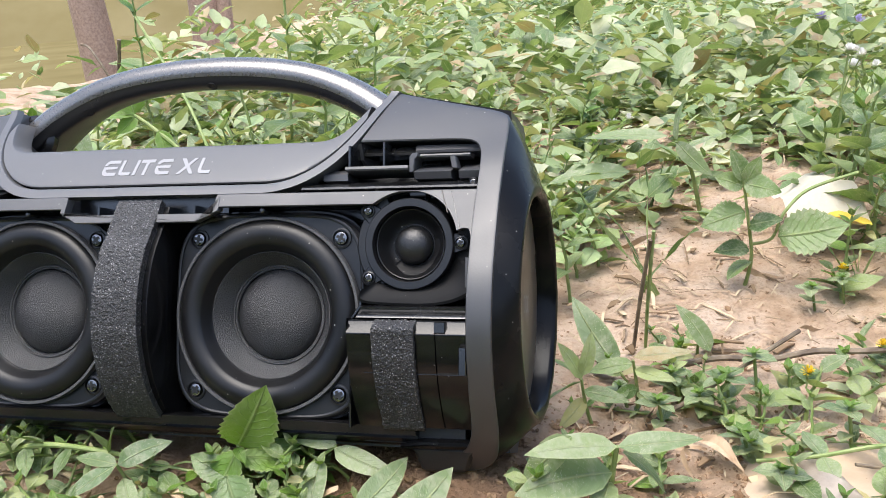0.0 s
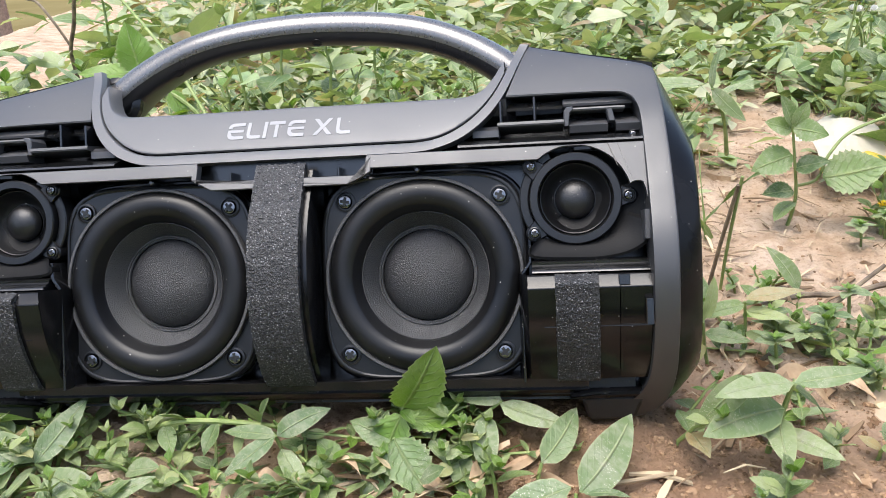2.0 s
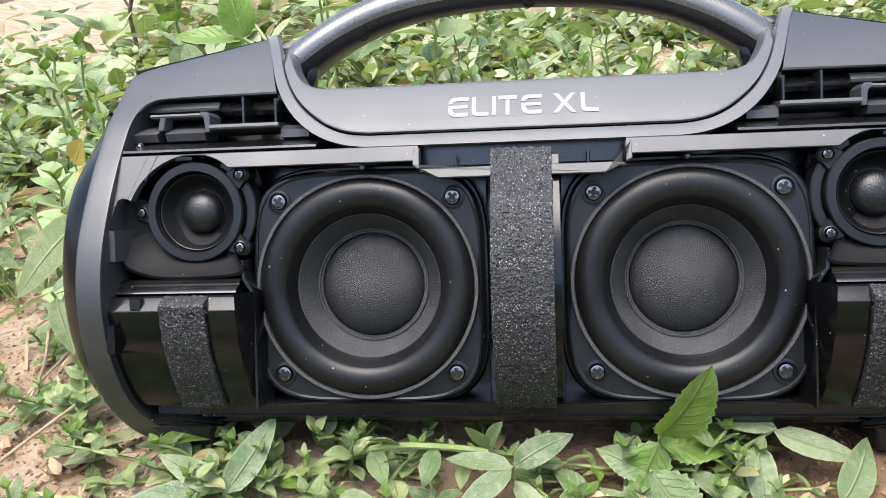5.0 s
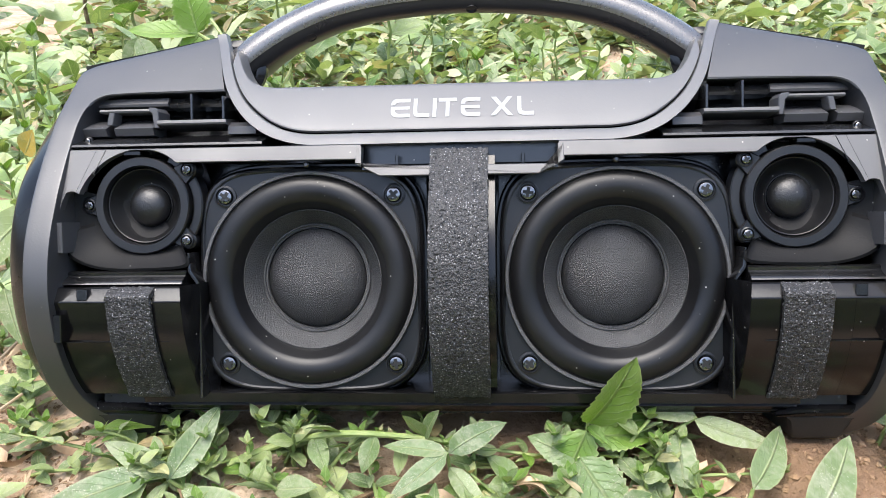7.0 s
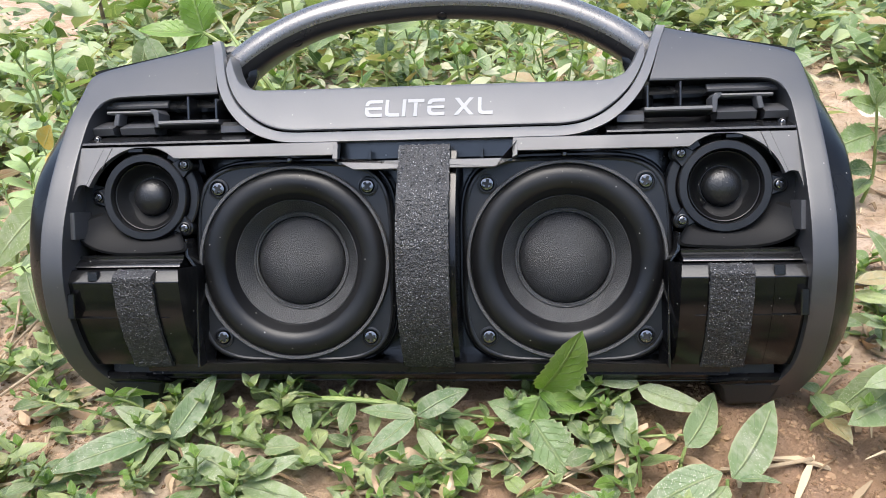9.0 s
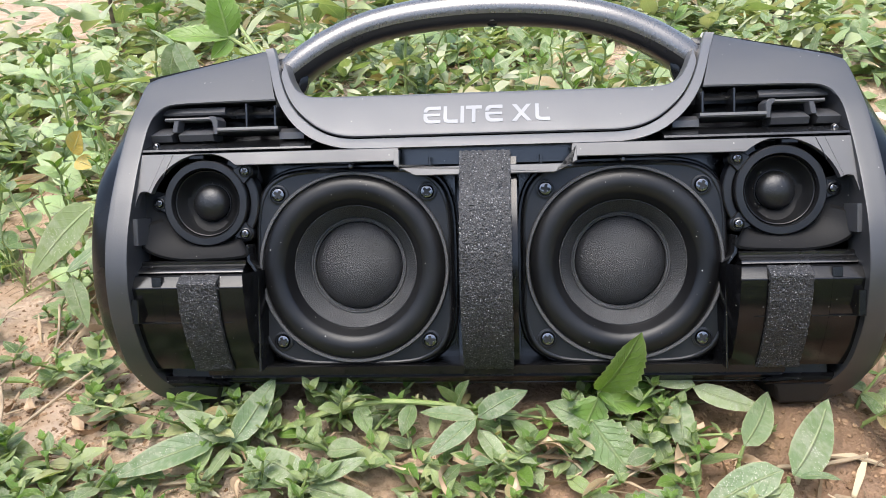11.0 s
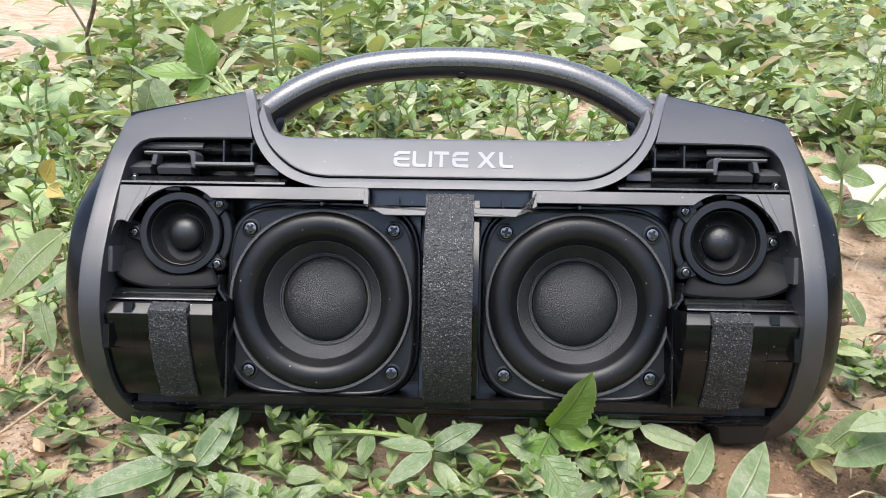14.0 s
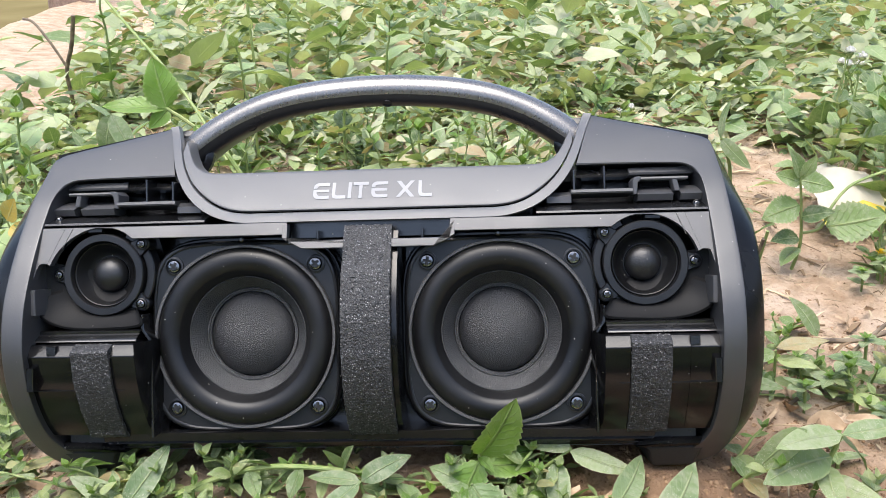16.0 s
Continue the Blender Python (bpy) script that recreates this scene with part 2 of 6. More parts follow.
def make_soil():
    m, n, l, p = nodes_of("dry_soil")
    big = tex(n, l, "ShaderNodeTexNoise", 2.2, detail=6)
    mid = tex(n, l, "ShaderNodeTexNoise", 24, detail=8, rough=0.65)
    fine = tex(n, l, "ShaderNodeTexNoise", 260, detail=6, rough=0.7)
    crumb = tex(n, l, "ShaderNodeTexVoronoi", 190)
    c = ramp(n, l, mid.outputs["Fac"], [(0.28, (0.32, 0.212, 0.132)), (0.44, (0.485, 0.345, 0.232)), (0.58, (0.59, 0.45, 0.33)), (0.8, (0.66, 0.53, 0.415))])
    c2 = mix(n, l, ramp(n, l, big.outputs["Fac"], [(0.45, (0.0,)), (0.70, (0.4,))]).outputs["Color"], c.outputs["Color"], (0.46, 0.31, 0.20))
    c3 = mix(n, l, ramp(n, l, fine.outputs["Fac"], [(0.34, (0.6,)), (0.48, (0.0,))]).outputs["Color"], c2, (0.27, 0.17, 0.105))
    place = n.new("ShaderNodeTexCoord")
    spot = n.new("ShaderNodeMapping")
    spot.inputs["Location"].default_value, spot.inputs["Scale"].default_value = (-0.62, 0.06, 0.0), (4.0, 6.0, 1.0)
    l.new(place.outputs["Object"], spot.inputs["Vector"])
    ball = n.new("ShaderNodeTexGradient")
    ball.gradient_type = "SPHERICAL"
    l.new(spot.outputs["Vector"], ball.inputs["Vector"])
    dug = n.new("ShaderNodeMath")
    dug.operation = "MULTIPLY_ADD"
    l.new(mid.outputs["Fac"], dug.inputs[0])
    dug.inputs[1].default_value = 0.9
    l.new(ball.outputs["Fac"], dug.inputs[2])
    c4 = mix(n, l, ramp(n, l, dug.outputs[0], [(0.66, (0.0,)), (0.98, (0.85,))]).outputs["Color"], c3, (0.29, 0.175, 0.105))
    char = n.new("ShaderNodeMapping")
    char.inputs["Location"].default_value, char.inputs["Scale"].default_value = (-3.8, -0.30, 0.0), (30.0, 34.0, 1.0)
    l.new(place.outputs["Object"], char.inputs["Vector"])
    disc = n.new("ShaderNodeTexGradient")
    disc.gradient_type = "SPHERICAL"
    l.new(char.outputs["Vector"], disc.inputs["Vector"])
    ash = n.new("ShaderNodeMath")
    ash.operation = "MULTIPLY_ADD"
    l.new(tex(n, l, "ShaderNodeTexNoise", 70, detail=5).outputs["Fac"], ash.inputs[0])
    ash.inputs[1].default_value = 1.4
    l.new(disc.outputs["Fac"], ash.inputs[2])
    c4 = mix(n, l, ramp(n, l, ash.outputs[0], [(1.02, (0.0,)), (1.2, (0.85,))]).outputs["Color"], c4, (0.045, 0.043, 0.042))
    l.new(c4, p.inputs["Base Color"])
    p.inputs["Roughness"].default_value = 0.95
    p.inputs["Specular IOR Level"].default_value = 0.15
    b1 = bump(n, l, mid.outputs["Fac"], 0.9, 0.012, p)
    b2 = bump(n, l, fine.outputs["Fac"], 1.0, 0.004, p, b1)
    bump(n, l, crumb.outputs["Distance"], 0.35, 0.002, p, b2)
    return m


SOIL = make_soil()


def make_plain(name, a, b, rough, scale, spec=0.3, source=None):
    m, n, l, p = nodes_of(name)
    if source == "island":
        f = n.new("ShaderNodeNewGeometry").outputs["Random Per Island"]
    else:
        f = tex(n, l, "ShaderNodeTexNoise", scale, detail=5).outputs["Fac"]
    c = ramp(n, l, f, [(0.3, a), (0.7, b)])
    l.new(c.outputs["Color"], p.inputs["Base Color"])
    p.inputs["Roughness"].default_value, p.inputs["Specular IOR Level"].default_value = rough, spec
    bump(n, l, tex(n, l, "ShaderNodeTexNoise", scale * 8).outputs["Fac"], 0.3, 0.002, p)
    return m


CLOD = make_plain("soil_crumb", (0.18, 0.11, 0.064), (0.35, 0.23, 0.14), 0.95, 40, 0.1, "island")
LITTER = make_plain("dry_litter", (0.20, 0.135, 0.08), (0.52, 0.41, 0.27), 0.85, 60, 0.2, "island")
# Dark green of the unseen wall that keeps low sky out of reflections.
BLOCKER = make_plain("low_sky_blocker", (0.025, 0.045, 0.015), (0.07, 0.10, 0.035), 0.9, 3.0, 0.1)
WATER = make_plain("muddy_water", (0.145, 0.117, 0.052), (0.20, 0.165, 0.08), 0.9, 1.2, 0.0)
MUD = make_plain("horizon_screen_mud", (0.15, 0.122, 0.055), (0.20, 0.165, 0.085), 0.95, 0.8, 0.0)
DRY = make_plain("dry_leaf", (0.30, 0.19, 0.11), (0.56, 0.43, 0.29), 0.8, 70, 0.2)
FILM = make_plain("dusty_film", (0.44, 0.32, 0.215), (0.55, 0.425, 0.31), 0.6, 28, 0.3)
FOLD = make_plain("pale_film", (0.52, 0.43, 0.34), (0.70, 0.62, 0.53), 0.45, 90, 0.5)
PETAL = make_plain("white_petal", (0.86, 0.82, 0.78), (0.92, 0.90, 0.86), 0.7, 200)
LILAC = make_plain("lilac_petal", (0.50, 0.42, 0.74), (0.64, 0.55, 0.84), 0.7, 120)
YELLOW = make_plain("yellow_petal", (0.75, 0.52, 0.03), (0.85, 0.65, 0.06), 0.6, 120)
PAPER = make_plain("white_wrapper", (0.74, 0.68, 0.55), (0.82, 0.78, 0.66), 0.5, 30)
GOLD = make_plain("yellow_wrapper", (0.75, 0.58, 0.06), (0.85, 0.72, 0.16), 0.5, 40)


# ---- mesh helpers ----
def part(name, bm, material, parent=None, label="", smooth=True):
    """Link a bmesh as one mesh object under a thing or a part."""
    bmesh.ops.recalc_face_normals(bm, faces=bm.faces)
    me = bpy.data.meshes.new(name)
    bm.to_mesh(me)
    bm.free()
    me.materials.append(material)
    if smooth:
        me.shade_smooth()
        me.set_sharp_from_angle(angle=radians(38))
    ob = new(name, me)
    ob.parent = parent
    return tagged(ob, label)


def flip(bm, s):
    """Mirror to the other side where s is -1."""
    if s < 0:
        for v in bm.verts:
            v.co.x = -v.co.x
    return bm


def curve_at(table, v):
    """Smooth interpolation in a table of (place, value)."""
    xs = [a for a, _ in table]
    if v <= xs[0]:
        return table[0][1]
    if v >= xs[-1]:
        return table[-1][1]
    i = max(k for k in range(len(xs)) if xs[k] <= v)
    i = min(i, len(xs) - 2)
    p0, p1, p2, p3 = (table[max(i - 1, 0)][1], table[i][1], table[i + 1][1], table[min(i + 2, len(xs) - 1)][1])
    u = (v - xs[i]) / (xs[i + 1] - xs[i])
    return 0.5 * (2 * p1 + (p2 - p0) * u + (2 * p0 - 5 * p1 + 4 * p2 - p3) * u * u + (3 * p1 - p0 - 3 * p2 + p3) * u ** 3)


def spline(points, per):
    """A smooth line through points."""
    pts = [Vector(p) for p in points]
    out = []
    for i in range(len(pts) - 1):
        p0, p1, p2, p3 = pts[max(i - 1, 0)], pts[i], pts[i + 1], pts[min(i + 2, len(pts) - 1)]
        for k in range(per):
            u = k / per
            out.append(0.5 * (2 * p1 + (p2 - p0) * u + (2 * p0 - 5 * p1 + 4 * p2 - p3) * u * u + (3 * p1 - p0 - 3 * p2 + p3) * u ** 3))
    return out + [pts[-1]]


def sheet(bm, rows, closed=False):
    """Faces between rows of equally many points."""
    made = [[bm.verts.new(p) for p in row] for row in rows]
    for a, b in zip(made, made[1:]):
        n = len(a)
        for i in range(n if closed else n - 1):
            j = (i + 1) % n
            bm.faces.new((a[i], a[j], b[j], b[i]))
    return made


def lathe(bm, profile, cx, cz, seg=72, close=True):
    """Turn a profile of (radius, y) round the axis through cx, cz that points along y."""
    rows = [[(cx + r * math.cos(2 * math.pi * k / seg), y, cz + r * math.sin(2 * math.pi * k / seg)) for k in range(seg)] for r, y in profile]
    made = sheet(bm, rows, True)
    if close:
        bm.faces.new(made[-1])
    return bm


def bar(bm, profile, x0, x1, steps=1, jitter=0.0, rng=None):
    """A closed profile of (y, z) drawn out from x0 to x1."""
    rows = []
    for k in range(steps + 1):
        x = x0 + (x1 - x0) * k / steps
        rows.append([(x + (rng.uniform(-jitter, jitter) if rng else 0), y + (rng.uniform(-jitter, jitter) if rng else 0), z) for y, z in profile])
    made = sheet(bm, rows, True)
    bm.faces.new(made[0])
    bm.faces.new(made[-1])
    return bm


def slab(bm, outline, y0, y1, bevel=0.0006):
    """A plate with an outline of (x, z), from y0 in front to y1 behind, with a softened front edge."""
    cx = sum(p[0] for p in outline) / len(outline)
    cz = sum(p[1] for p in outline) / len(outline)
    n = len(outline)
    inner = []
    for i in range(n):
        a, b, c = Vector(outline[i - 1]), Vector(outline[i]), Vector(outline[(i + 1) % n])
        t = (c - a).normalized()
        inner.append((b.x - t.y * bevel, b.y + t.x * bevel))
    area = sum(outline[i - 1][0] * outline[i][1] - outline[i][0] * outline[i - 1][1] for i in range(n))
    if area < 0:
        inner = [(2 * o[0] - p[0], 2 * o[1] - p[1]) for o, p in zip(outline, inner)]
    rows = [[(x, y0, z) for x, z in inner], [(x, y0 + bevel, z) for x, z in outline], [(x, y1, z) for x, z in outline]]
    made = sheet(bm, rows, True)
    bm.faces.new(made[0])
    bm.faces.new(made[-1])
    return bm


def block(bm, x0, x1, y0, y1, z0, z1, bevel=0.0006):
    return slab(bm, [(x0, z0), (x1, z0), (x1, z1), (x0, z1)], y0, y1, bevel)


def tube(bm, path, radius, seg=8):
    """A round rod along a path; radius may be one number or one for each point."""
    n = len(path)
    rows = []
    for i, p in enumerate(path):
        d = (path[min(i + 1, n - 1)] - path[max(i - 1, 0)]).normalized()
        side = d.cross(Vector((0.13, 0.21, 1.0)) if abs(d.z) < 0.95 else Vector((1, 0, 0))).normalized()
        up = side.cross(d)
        r = radius[i] if isinstance(radius, list) else radius
        rows.append([p + r * (side * math.cos(2 * math.pi * k / seg) + up * math.sin(2 * math.pi * k / seg)) for k in range(seg)])
    made = sheet(bm, rows, True)
    bm.faces.new(made[0])
    bm.faces.new(made[-1])
    return bm


# ---- ground ----
def smooth(a, b, v):
    u = min(max((v - a) / (b - a), 0.0), 1.0)
    return u * u * (3 - 2 * u)


def bank(x, y):
    """How far a place lies inside the land, in metres, at the edge of the pond."""
    return min(x + 1.60 + 0.25 * max(y - 2.4, -3.0), 40.0)


def ground_z(x, y, fine=True):
    z = -0.006 + 0.055 * smooth(0.15, 0.75, y) * (1 - 0.8 * smooth(1.0, 2.2, y)) + 0.018 * math.exp(-((x / 0.23) ** 4) - ((y - 0.07) / 0.11) ** 4)
    z += 0.013 * math.exp(-((abs(x) - 0.160) / 0.035) ** 2 - ((y - 0.010) / 0.026) ** 2)
    edge = bank(x, y)
    z += 0.05 * smooth(0.35, 0.05, edge) - 0.45 * smooth(0.06, -0.35, edge)
    z += 0.012 * noise.noise((x * 3.1, y * 3.1, 0.0)) * smooth(0.1, 0.5, abs(x) + abs(y))
    if fine:
        z += 0.0045 * noise.noise((x * 14, y * 14, 3.0)) + 0.0030 * noise.noise((x * 42, y * 42, 7.0))
        if abs(x) < 1.2 and -0.4 < y < 1.3:
            z += 0.0026 * noise.noise((x * 120, y * 120, 1.0)) + 0.0012 * noise.noise((x * 260, y * 260, 5.0))
            cells = noise.voronoi((x * 46 + 2 * noise.noise((x * 20, y * 20, 4.0)), y * 60, 0.3))[0]
            z += 0.0030 * smooth(0.0, 0.28, cells[1] - cells[0]) * (0.4 + noise.noise((x * 9, y * 9, 8.0)))
    return z


def stretch(near, step, grow, far):
    out, v, s = [], near, step
    while v < far:
        v += s
        s *= grow
        out.append(v)
    return out


def make_ground():
    xs = [-0.6 + 0.0042 * i for i in range(int(1.3 / 0.0042))]
    ys = [-0.16 + 0.0042 * i for i in range(int(1.0 / 0.0042))]
    right, left = stretch(xs[-1], 0.005, 1.07, 60), stretch(0.6, 0.005, 1.07, 60)
    back, front = stretch(ys[-1], 0.005, 1.06, 60), stretch(0.16, 0.006, 1.12, 40)
    xs = [-v for v in reversed(left)] + xs + right
    ys = [-v for v in reversed(front)] + ys + back
    verts = [(x, y, ground_z(x, y)) for y in ys for x in xs]
    w = len(xs)
    faces = [(j * w + i, j * w + i + 1, (j + 1) * w + i + 1, (j + 1) * w + i) for j in range(len(ys) - 1) for i in range(w - 1)]
    me = bpy.data.meshes.new("ground")
    me.from_pydata(verts, [], faces)
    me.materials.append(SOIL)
    me.shade_smooth()
    return tagged(new("ground", me), "dry crumbly tan soil with bare patches between weeds", "ground", kind="structure")


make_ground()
bm = bmesh.new()
sheet(bm, [[(-60, -50, -0.14), (-0.8, -50, -0.14)], [(-60, 60, -0.14), (-0.8, 60, -0.14)]])
tagged(part("water", bm, WATER), "murky olive-brown pond water beyond the bank", "water", kind="structure")


def make_post(x, y, r, h, lean, rng):
    root = tagged(new("wooden_post"), "weathered reddish-brown round wooden post at the pond's edge", "post", "posts at the pond")
    root.location = (x, y, -0.3)
    path = [Vector((lean * k / 10 + rng.uniform(-.006, .006), rng.uniform(-.006, .006), h * k / 10)) for k in range(11)]
    part("trunk", tube(bmesh.new(), path, [r * (1.08 - 0.02 * k + rng.uniform(-.03, .03)) for k in range(11)], 14), BARK, root)


post_rng = random.Random(5)
for x, y, r, lean in ((-2.26, 3.25, 0.078, -0.02), (-1.92, 3.72, 0.10, 0.03), (-1.79, 3.66, 0.035, -0.01), (-1.62, 5.0, 0.08, 0.02)):
    make_post(x, y, r, 2.2, lean, post_rng)


def make_sky_blocker():
    """Unseen foliage wall well outside the walk, added to cut low sky light."""
    bm = bmesh.new()
    rows = []
    for j in range(13):
        row = []
        for i in range(121):
            a = radians(168 + 222 * i / 120)
            r = 11.0 + 1.2 * noise.noise((math.cos(a) * 6, math.sin(a) * 6, j * 0.5)) - (1.0 if j > 9 else 0.0)
            z = -0.5 + j * (3.2 + 1.2 * noise.noise((math.cos(a) * 4, math.sin(a) * 4, 9.0))) / 12
            row.append((r * math.cos(a), r * math.sin(a) + 1.0, z))
        rows.append(row)
    sheet(bm, rows)
    tagged(part("backdrop", bm, BLOCKER), "unseen dark green foliage wall added to block low sky light", "foliage", kind="structure")


make_sky_blocker()


def make_horizon_screen():
    """Slope added across the pond in the water's colour, to hide the horizon."""
    rows = []
    for j in range(8):
        row = []
        for i in range(61):
            a = radians(100 + 72 * i / 60)
            r = 13.0 + 0.55 * j + 0.8 * noise.noise((math.cos(a) * 5, math.sin(a) * 5, 2.0))
            row.append((r * math.cos(a), r * math.sin(a) + 1.0, -0.3 + 0.30 * j + 0.10 * noise.noise((i * 0.3, j * 0.4, 6.0))))
        rows.append(row)
    bm = bmesh.new()
    sheet(bm, rows)
    tagged(part("backdrop", bm, MUD), "olive-brown slope added across the pond to hide the horizon", "bank", kind="structure")


make_horizon_screen()


# ---- the loudspeaker, in its own axes: x along it, y to its back, z up its front ----
FRONT = [(-0.004, 0.024), (0.008, 0.011), (0.02, -0.002), (0.03, -0.011), (0.042, -0.019), (0.057, -0.0255), (0.075, -0.0285), (0.095, -0.0262), (0.115, -0.0185),
         (0.133, -0.009), (0.150, 0.002), (0.165, 0.0128), (0.18, 0.0255), (0.2, 0.043)]
box = tagged(new("loudspeaker"), "black boombox loudspeaker, front grille off, leaning back on soil", "loudspeaker")
box.matrix_world = pose(0, 0, 0.027, -21, 0, 0)


def front_y(z):
    return curve_at(FRONT, z)


# pairs of outer and inner edge of the frame round one end, from the shoulder down to the foot
BEZEL = [((0.1245, 0.1980), (0.1130, 0.1662)), ((0.150, 0.1912), (0.140, 0.1660)), ((0.176, 0.1844), (0.1660, 0.1655)), ((0.1862, 0.1808), (0.1735, 0.1638)), ((0.1892, 0.1762), (0.1770, 0.1598)),
         ((0.1902, 0.158), (0.1786, 0.152)), ((0.1906, 0.132), (0.1788, 0.133)), ((0.1908, 0.110), (0.1788, 0.110)), ((0.1908, 0.090), (0.1788, 0.090)), ((0.1906, 0.066), (0.1788, 0.066)),
         ((0.1905, 0.045), (0.1786, 0.044)), ((0.1900, 0.024), (0.1776, 0.0265)), ((0.1860, 0.009), (0.1738, 0.0162)), ((0.176, 0.0015), (0.1668, 0.0102)), ((0.160, -0.0005), (0.1560, 0.0065))]
CENTRE_Y, CENTRE_Z = 0.028, 0.0835
FORWARD = 0.0032


def bezel_lines():
    outer = spline([(a[0], a[1], 0) for a, _ in BEZEL], 6)
    inner = spline([(b[0], b[1], 0) for _, b in BEZEL], 6)
    return outer, inner


def make_frame(s):
    """The moulded frame round one end of the front, its side and the round end with its rim."""
    outer, inner = bezel_lines()
    bm = bmesh.new()
    rows = []
    for depth, u in ((0.026, 0.0), (0.0012, 0.0), (0.0002, 0.03), (0.0, 0.10), (0.0, 0.35), (0.0, 0.65), (0.0, 0.90), (0.0004, 0.97), (0.0016, 1.0)):
        row = []
        for a, b in zip(outer, inner):
            p = b.lerp(a, u)
            row.append((p.x, front_y(p.y) + depth - FORWARD * smooth(0.172, 0.150, p.y), p.y))
        rows.append(row)
    sheet(bm, rows)
    frame_part = part("end_frame", flip(bm, s), SHELL, box)
    # side: from the outer edge of the frame and the back of the shell to the round rim
    loop = [Vector((a.x, front_y(a.y) + 0.0016 - FORWARD * smooth(0.172, 0.150, a.y), a.y)) for a in outer[18:]]
    loop += [Vector(p) for p in ((0.170, 0.034, 0.003), (0.182, 0.055, 0.012), (0.188, 0.072, 0.032), (0.191, 0.083, 0.06), (0.191, 0.086, 0.09), (0.191, 0.081, 0.125), (0.190, 0.068, 0.158), (0.189, 0.052, 0.176), (0.188, 0.040, 0.1822))]
    rows = [loop]

    def ring(ry, rz, x, tilt=0.0):
        out = []
        for p in loop:
            a = math.atan2((p.z - CENTRE_Z) / 0.0600, (p.y - CENTRE_Y) / 0.0500)
            out.append(Vector((x + tilt * math.cos(a), CENTRE_Y + math.cos(a) * ry, CENTRE_Z + math.sin(a) * rz)))
        return out

    round_end = ring(0.0500, 0.0600, 0.2040, 0.0028)
    for u in (0.03, 0.35, 0.7, 0.95):
        rows.append([p.lerp(q, u) + Vector((0.0012 * math.sin(math.pi * u), 0, 0)) for p, q in zip(loop, round_end)])
    rows += [round_end, ring(0.0492, 0.0589, 0.2049, 0.0030), ring(0.0476, 0.0566, 0.2050, 0.0030), ring(0.0462, 0.0548, 0.2042, 0.0030), ring(0.0453, 0.0536, 0.2024, 0.0024), ring(0.0446, 0.0528, 0.1965)]
    bm = bmesh.new()
    sheet(bm, rows, True)
    part("end_cap", flip(bm, s), CAP, box)
    bm = bmesh.new()
    made = sheet(bm, [ring(0.0447, 0.0529, 0.1967), ring(0.0420, 0.0498, 0.1972), ring(0.0390, 0.0465, 0.1975), ring(0.0260, 0.0310, 0.1977), ring(0.0120, 0.0145, 0.1978)], True)
    bm.faces.new(made[-1])
    disc = part("passive_radiator", flip(bm, s), RADIATOR, box, "glossy dark radiator disc, soil reflection painted in brown, with a pale mark")
    bm = bmesh.new()
    for k, w in enumerate((0.004, 0.005, 0.004)):
        y0 = 0.014 + 0.006 * k
        for z0, z1 in ((0.0790, 0.0805), (0.0860, 0.0875), (0.0805, 0.0860)):
            x = 0.1982
            wide = w if z1 - z0 < 0.003 else 0.0014
            f = [bm.verts.new((x, y0 + dy, z)) for dy, z in ((0, z0), (wide, z0), (wide, z1), (0, z1))]
            bm.faces.new(f)
    part("mark", flip(bm, s), INK, disc)
    return frame_part


def shell_top(x):
    a = abs(x)
    if a < 0.113:
        return 0.1655
    return 0.1985 - (a - 0.1230) * 0.245 if a > 0.1230 else 0.1655 + (a - 0.113) / 0.010 * 0.033


def make_shell():
    bm = bmesh.new()
    xs = [-0.189, -0.165, -0.14, -0.1240, -0.1228, -0.1190, -0.1130, -0.05, 0, 0.05, 0.1130, 0.1190, 0.1228, 0.1240, 0.14, 0.165, 0.189]
    rows = []
    for x in xs:
        t = shell_top(x)
        f = 0.045 if t > 0.18 else 0.022 + (t - 0.1655) * 1.6
        fy = front_y(t) + 0.0016 if abs(x) > 0.1235 else max(front_y(t) + 0.002, f - 0.02)
        rows.append([(x, 0.034, 0.030), (x, 0.030, 0.008), (x, 0.055, 0.004), (x, 0.072, 0.022), (x, 0.084, 0.050), (x, 0.088, 0.08), (x, 0.087, 0.12), (x, 0.083, min(0.155, t - 0.008)),
                     (x, 0.079, t - 0.004), (x, 0.073, t), (x, 0.05, t + 0.0004), (x, fy, t), (x, fy + 0.004, t - 0.008), (x, 0.036, 0.150)])
    made = sheet(bm, rows, True)
    bm.faces.new(made[0])
    bm.faces.new(made[-1])
    part("back_shell", bm, SHELL, box)
    bm = bmesh.new()
    sheet(bm, [[(-0.19, 0.020, 0.014), (0.19, 0.020, 0.014)], [(-0.19, 0.024, 0.1), (0.19, 0.024, 0.1)], [(-0.19, 0.030, 0.150), (0.19, 0.030, 0.150)], [(-0.19, 0.034, 0.172), (0.19, 0.034, 0.172)]])
    for f in list(bm.faces):
        for v in f.verts:
            if v.co.z > 0.165 and abs(v.co.x) < 0.2:
                v.co.z = 0.1645
    part("baffle", bm, INNER, box)


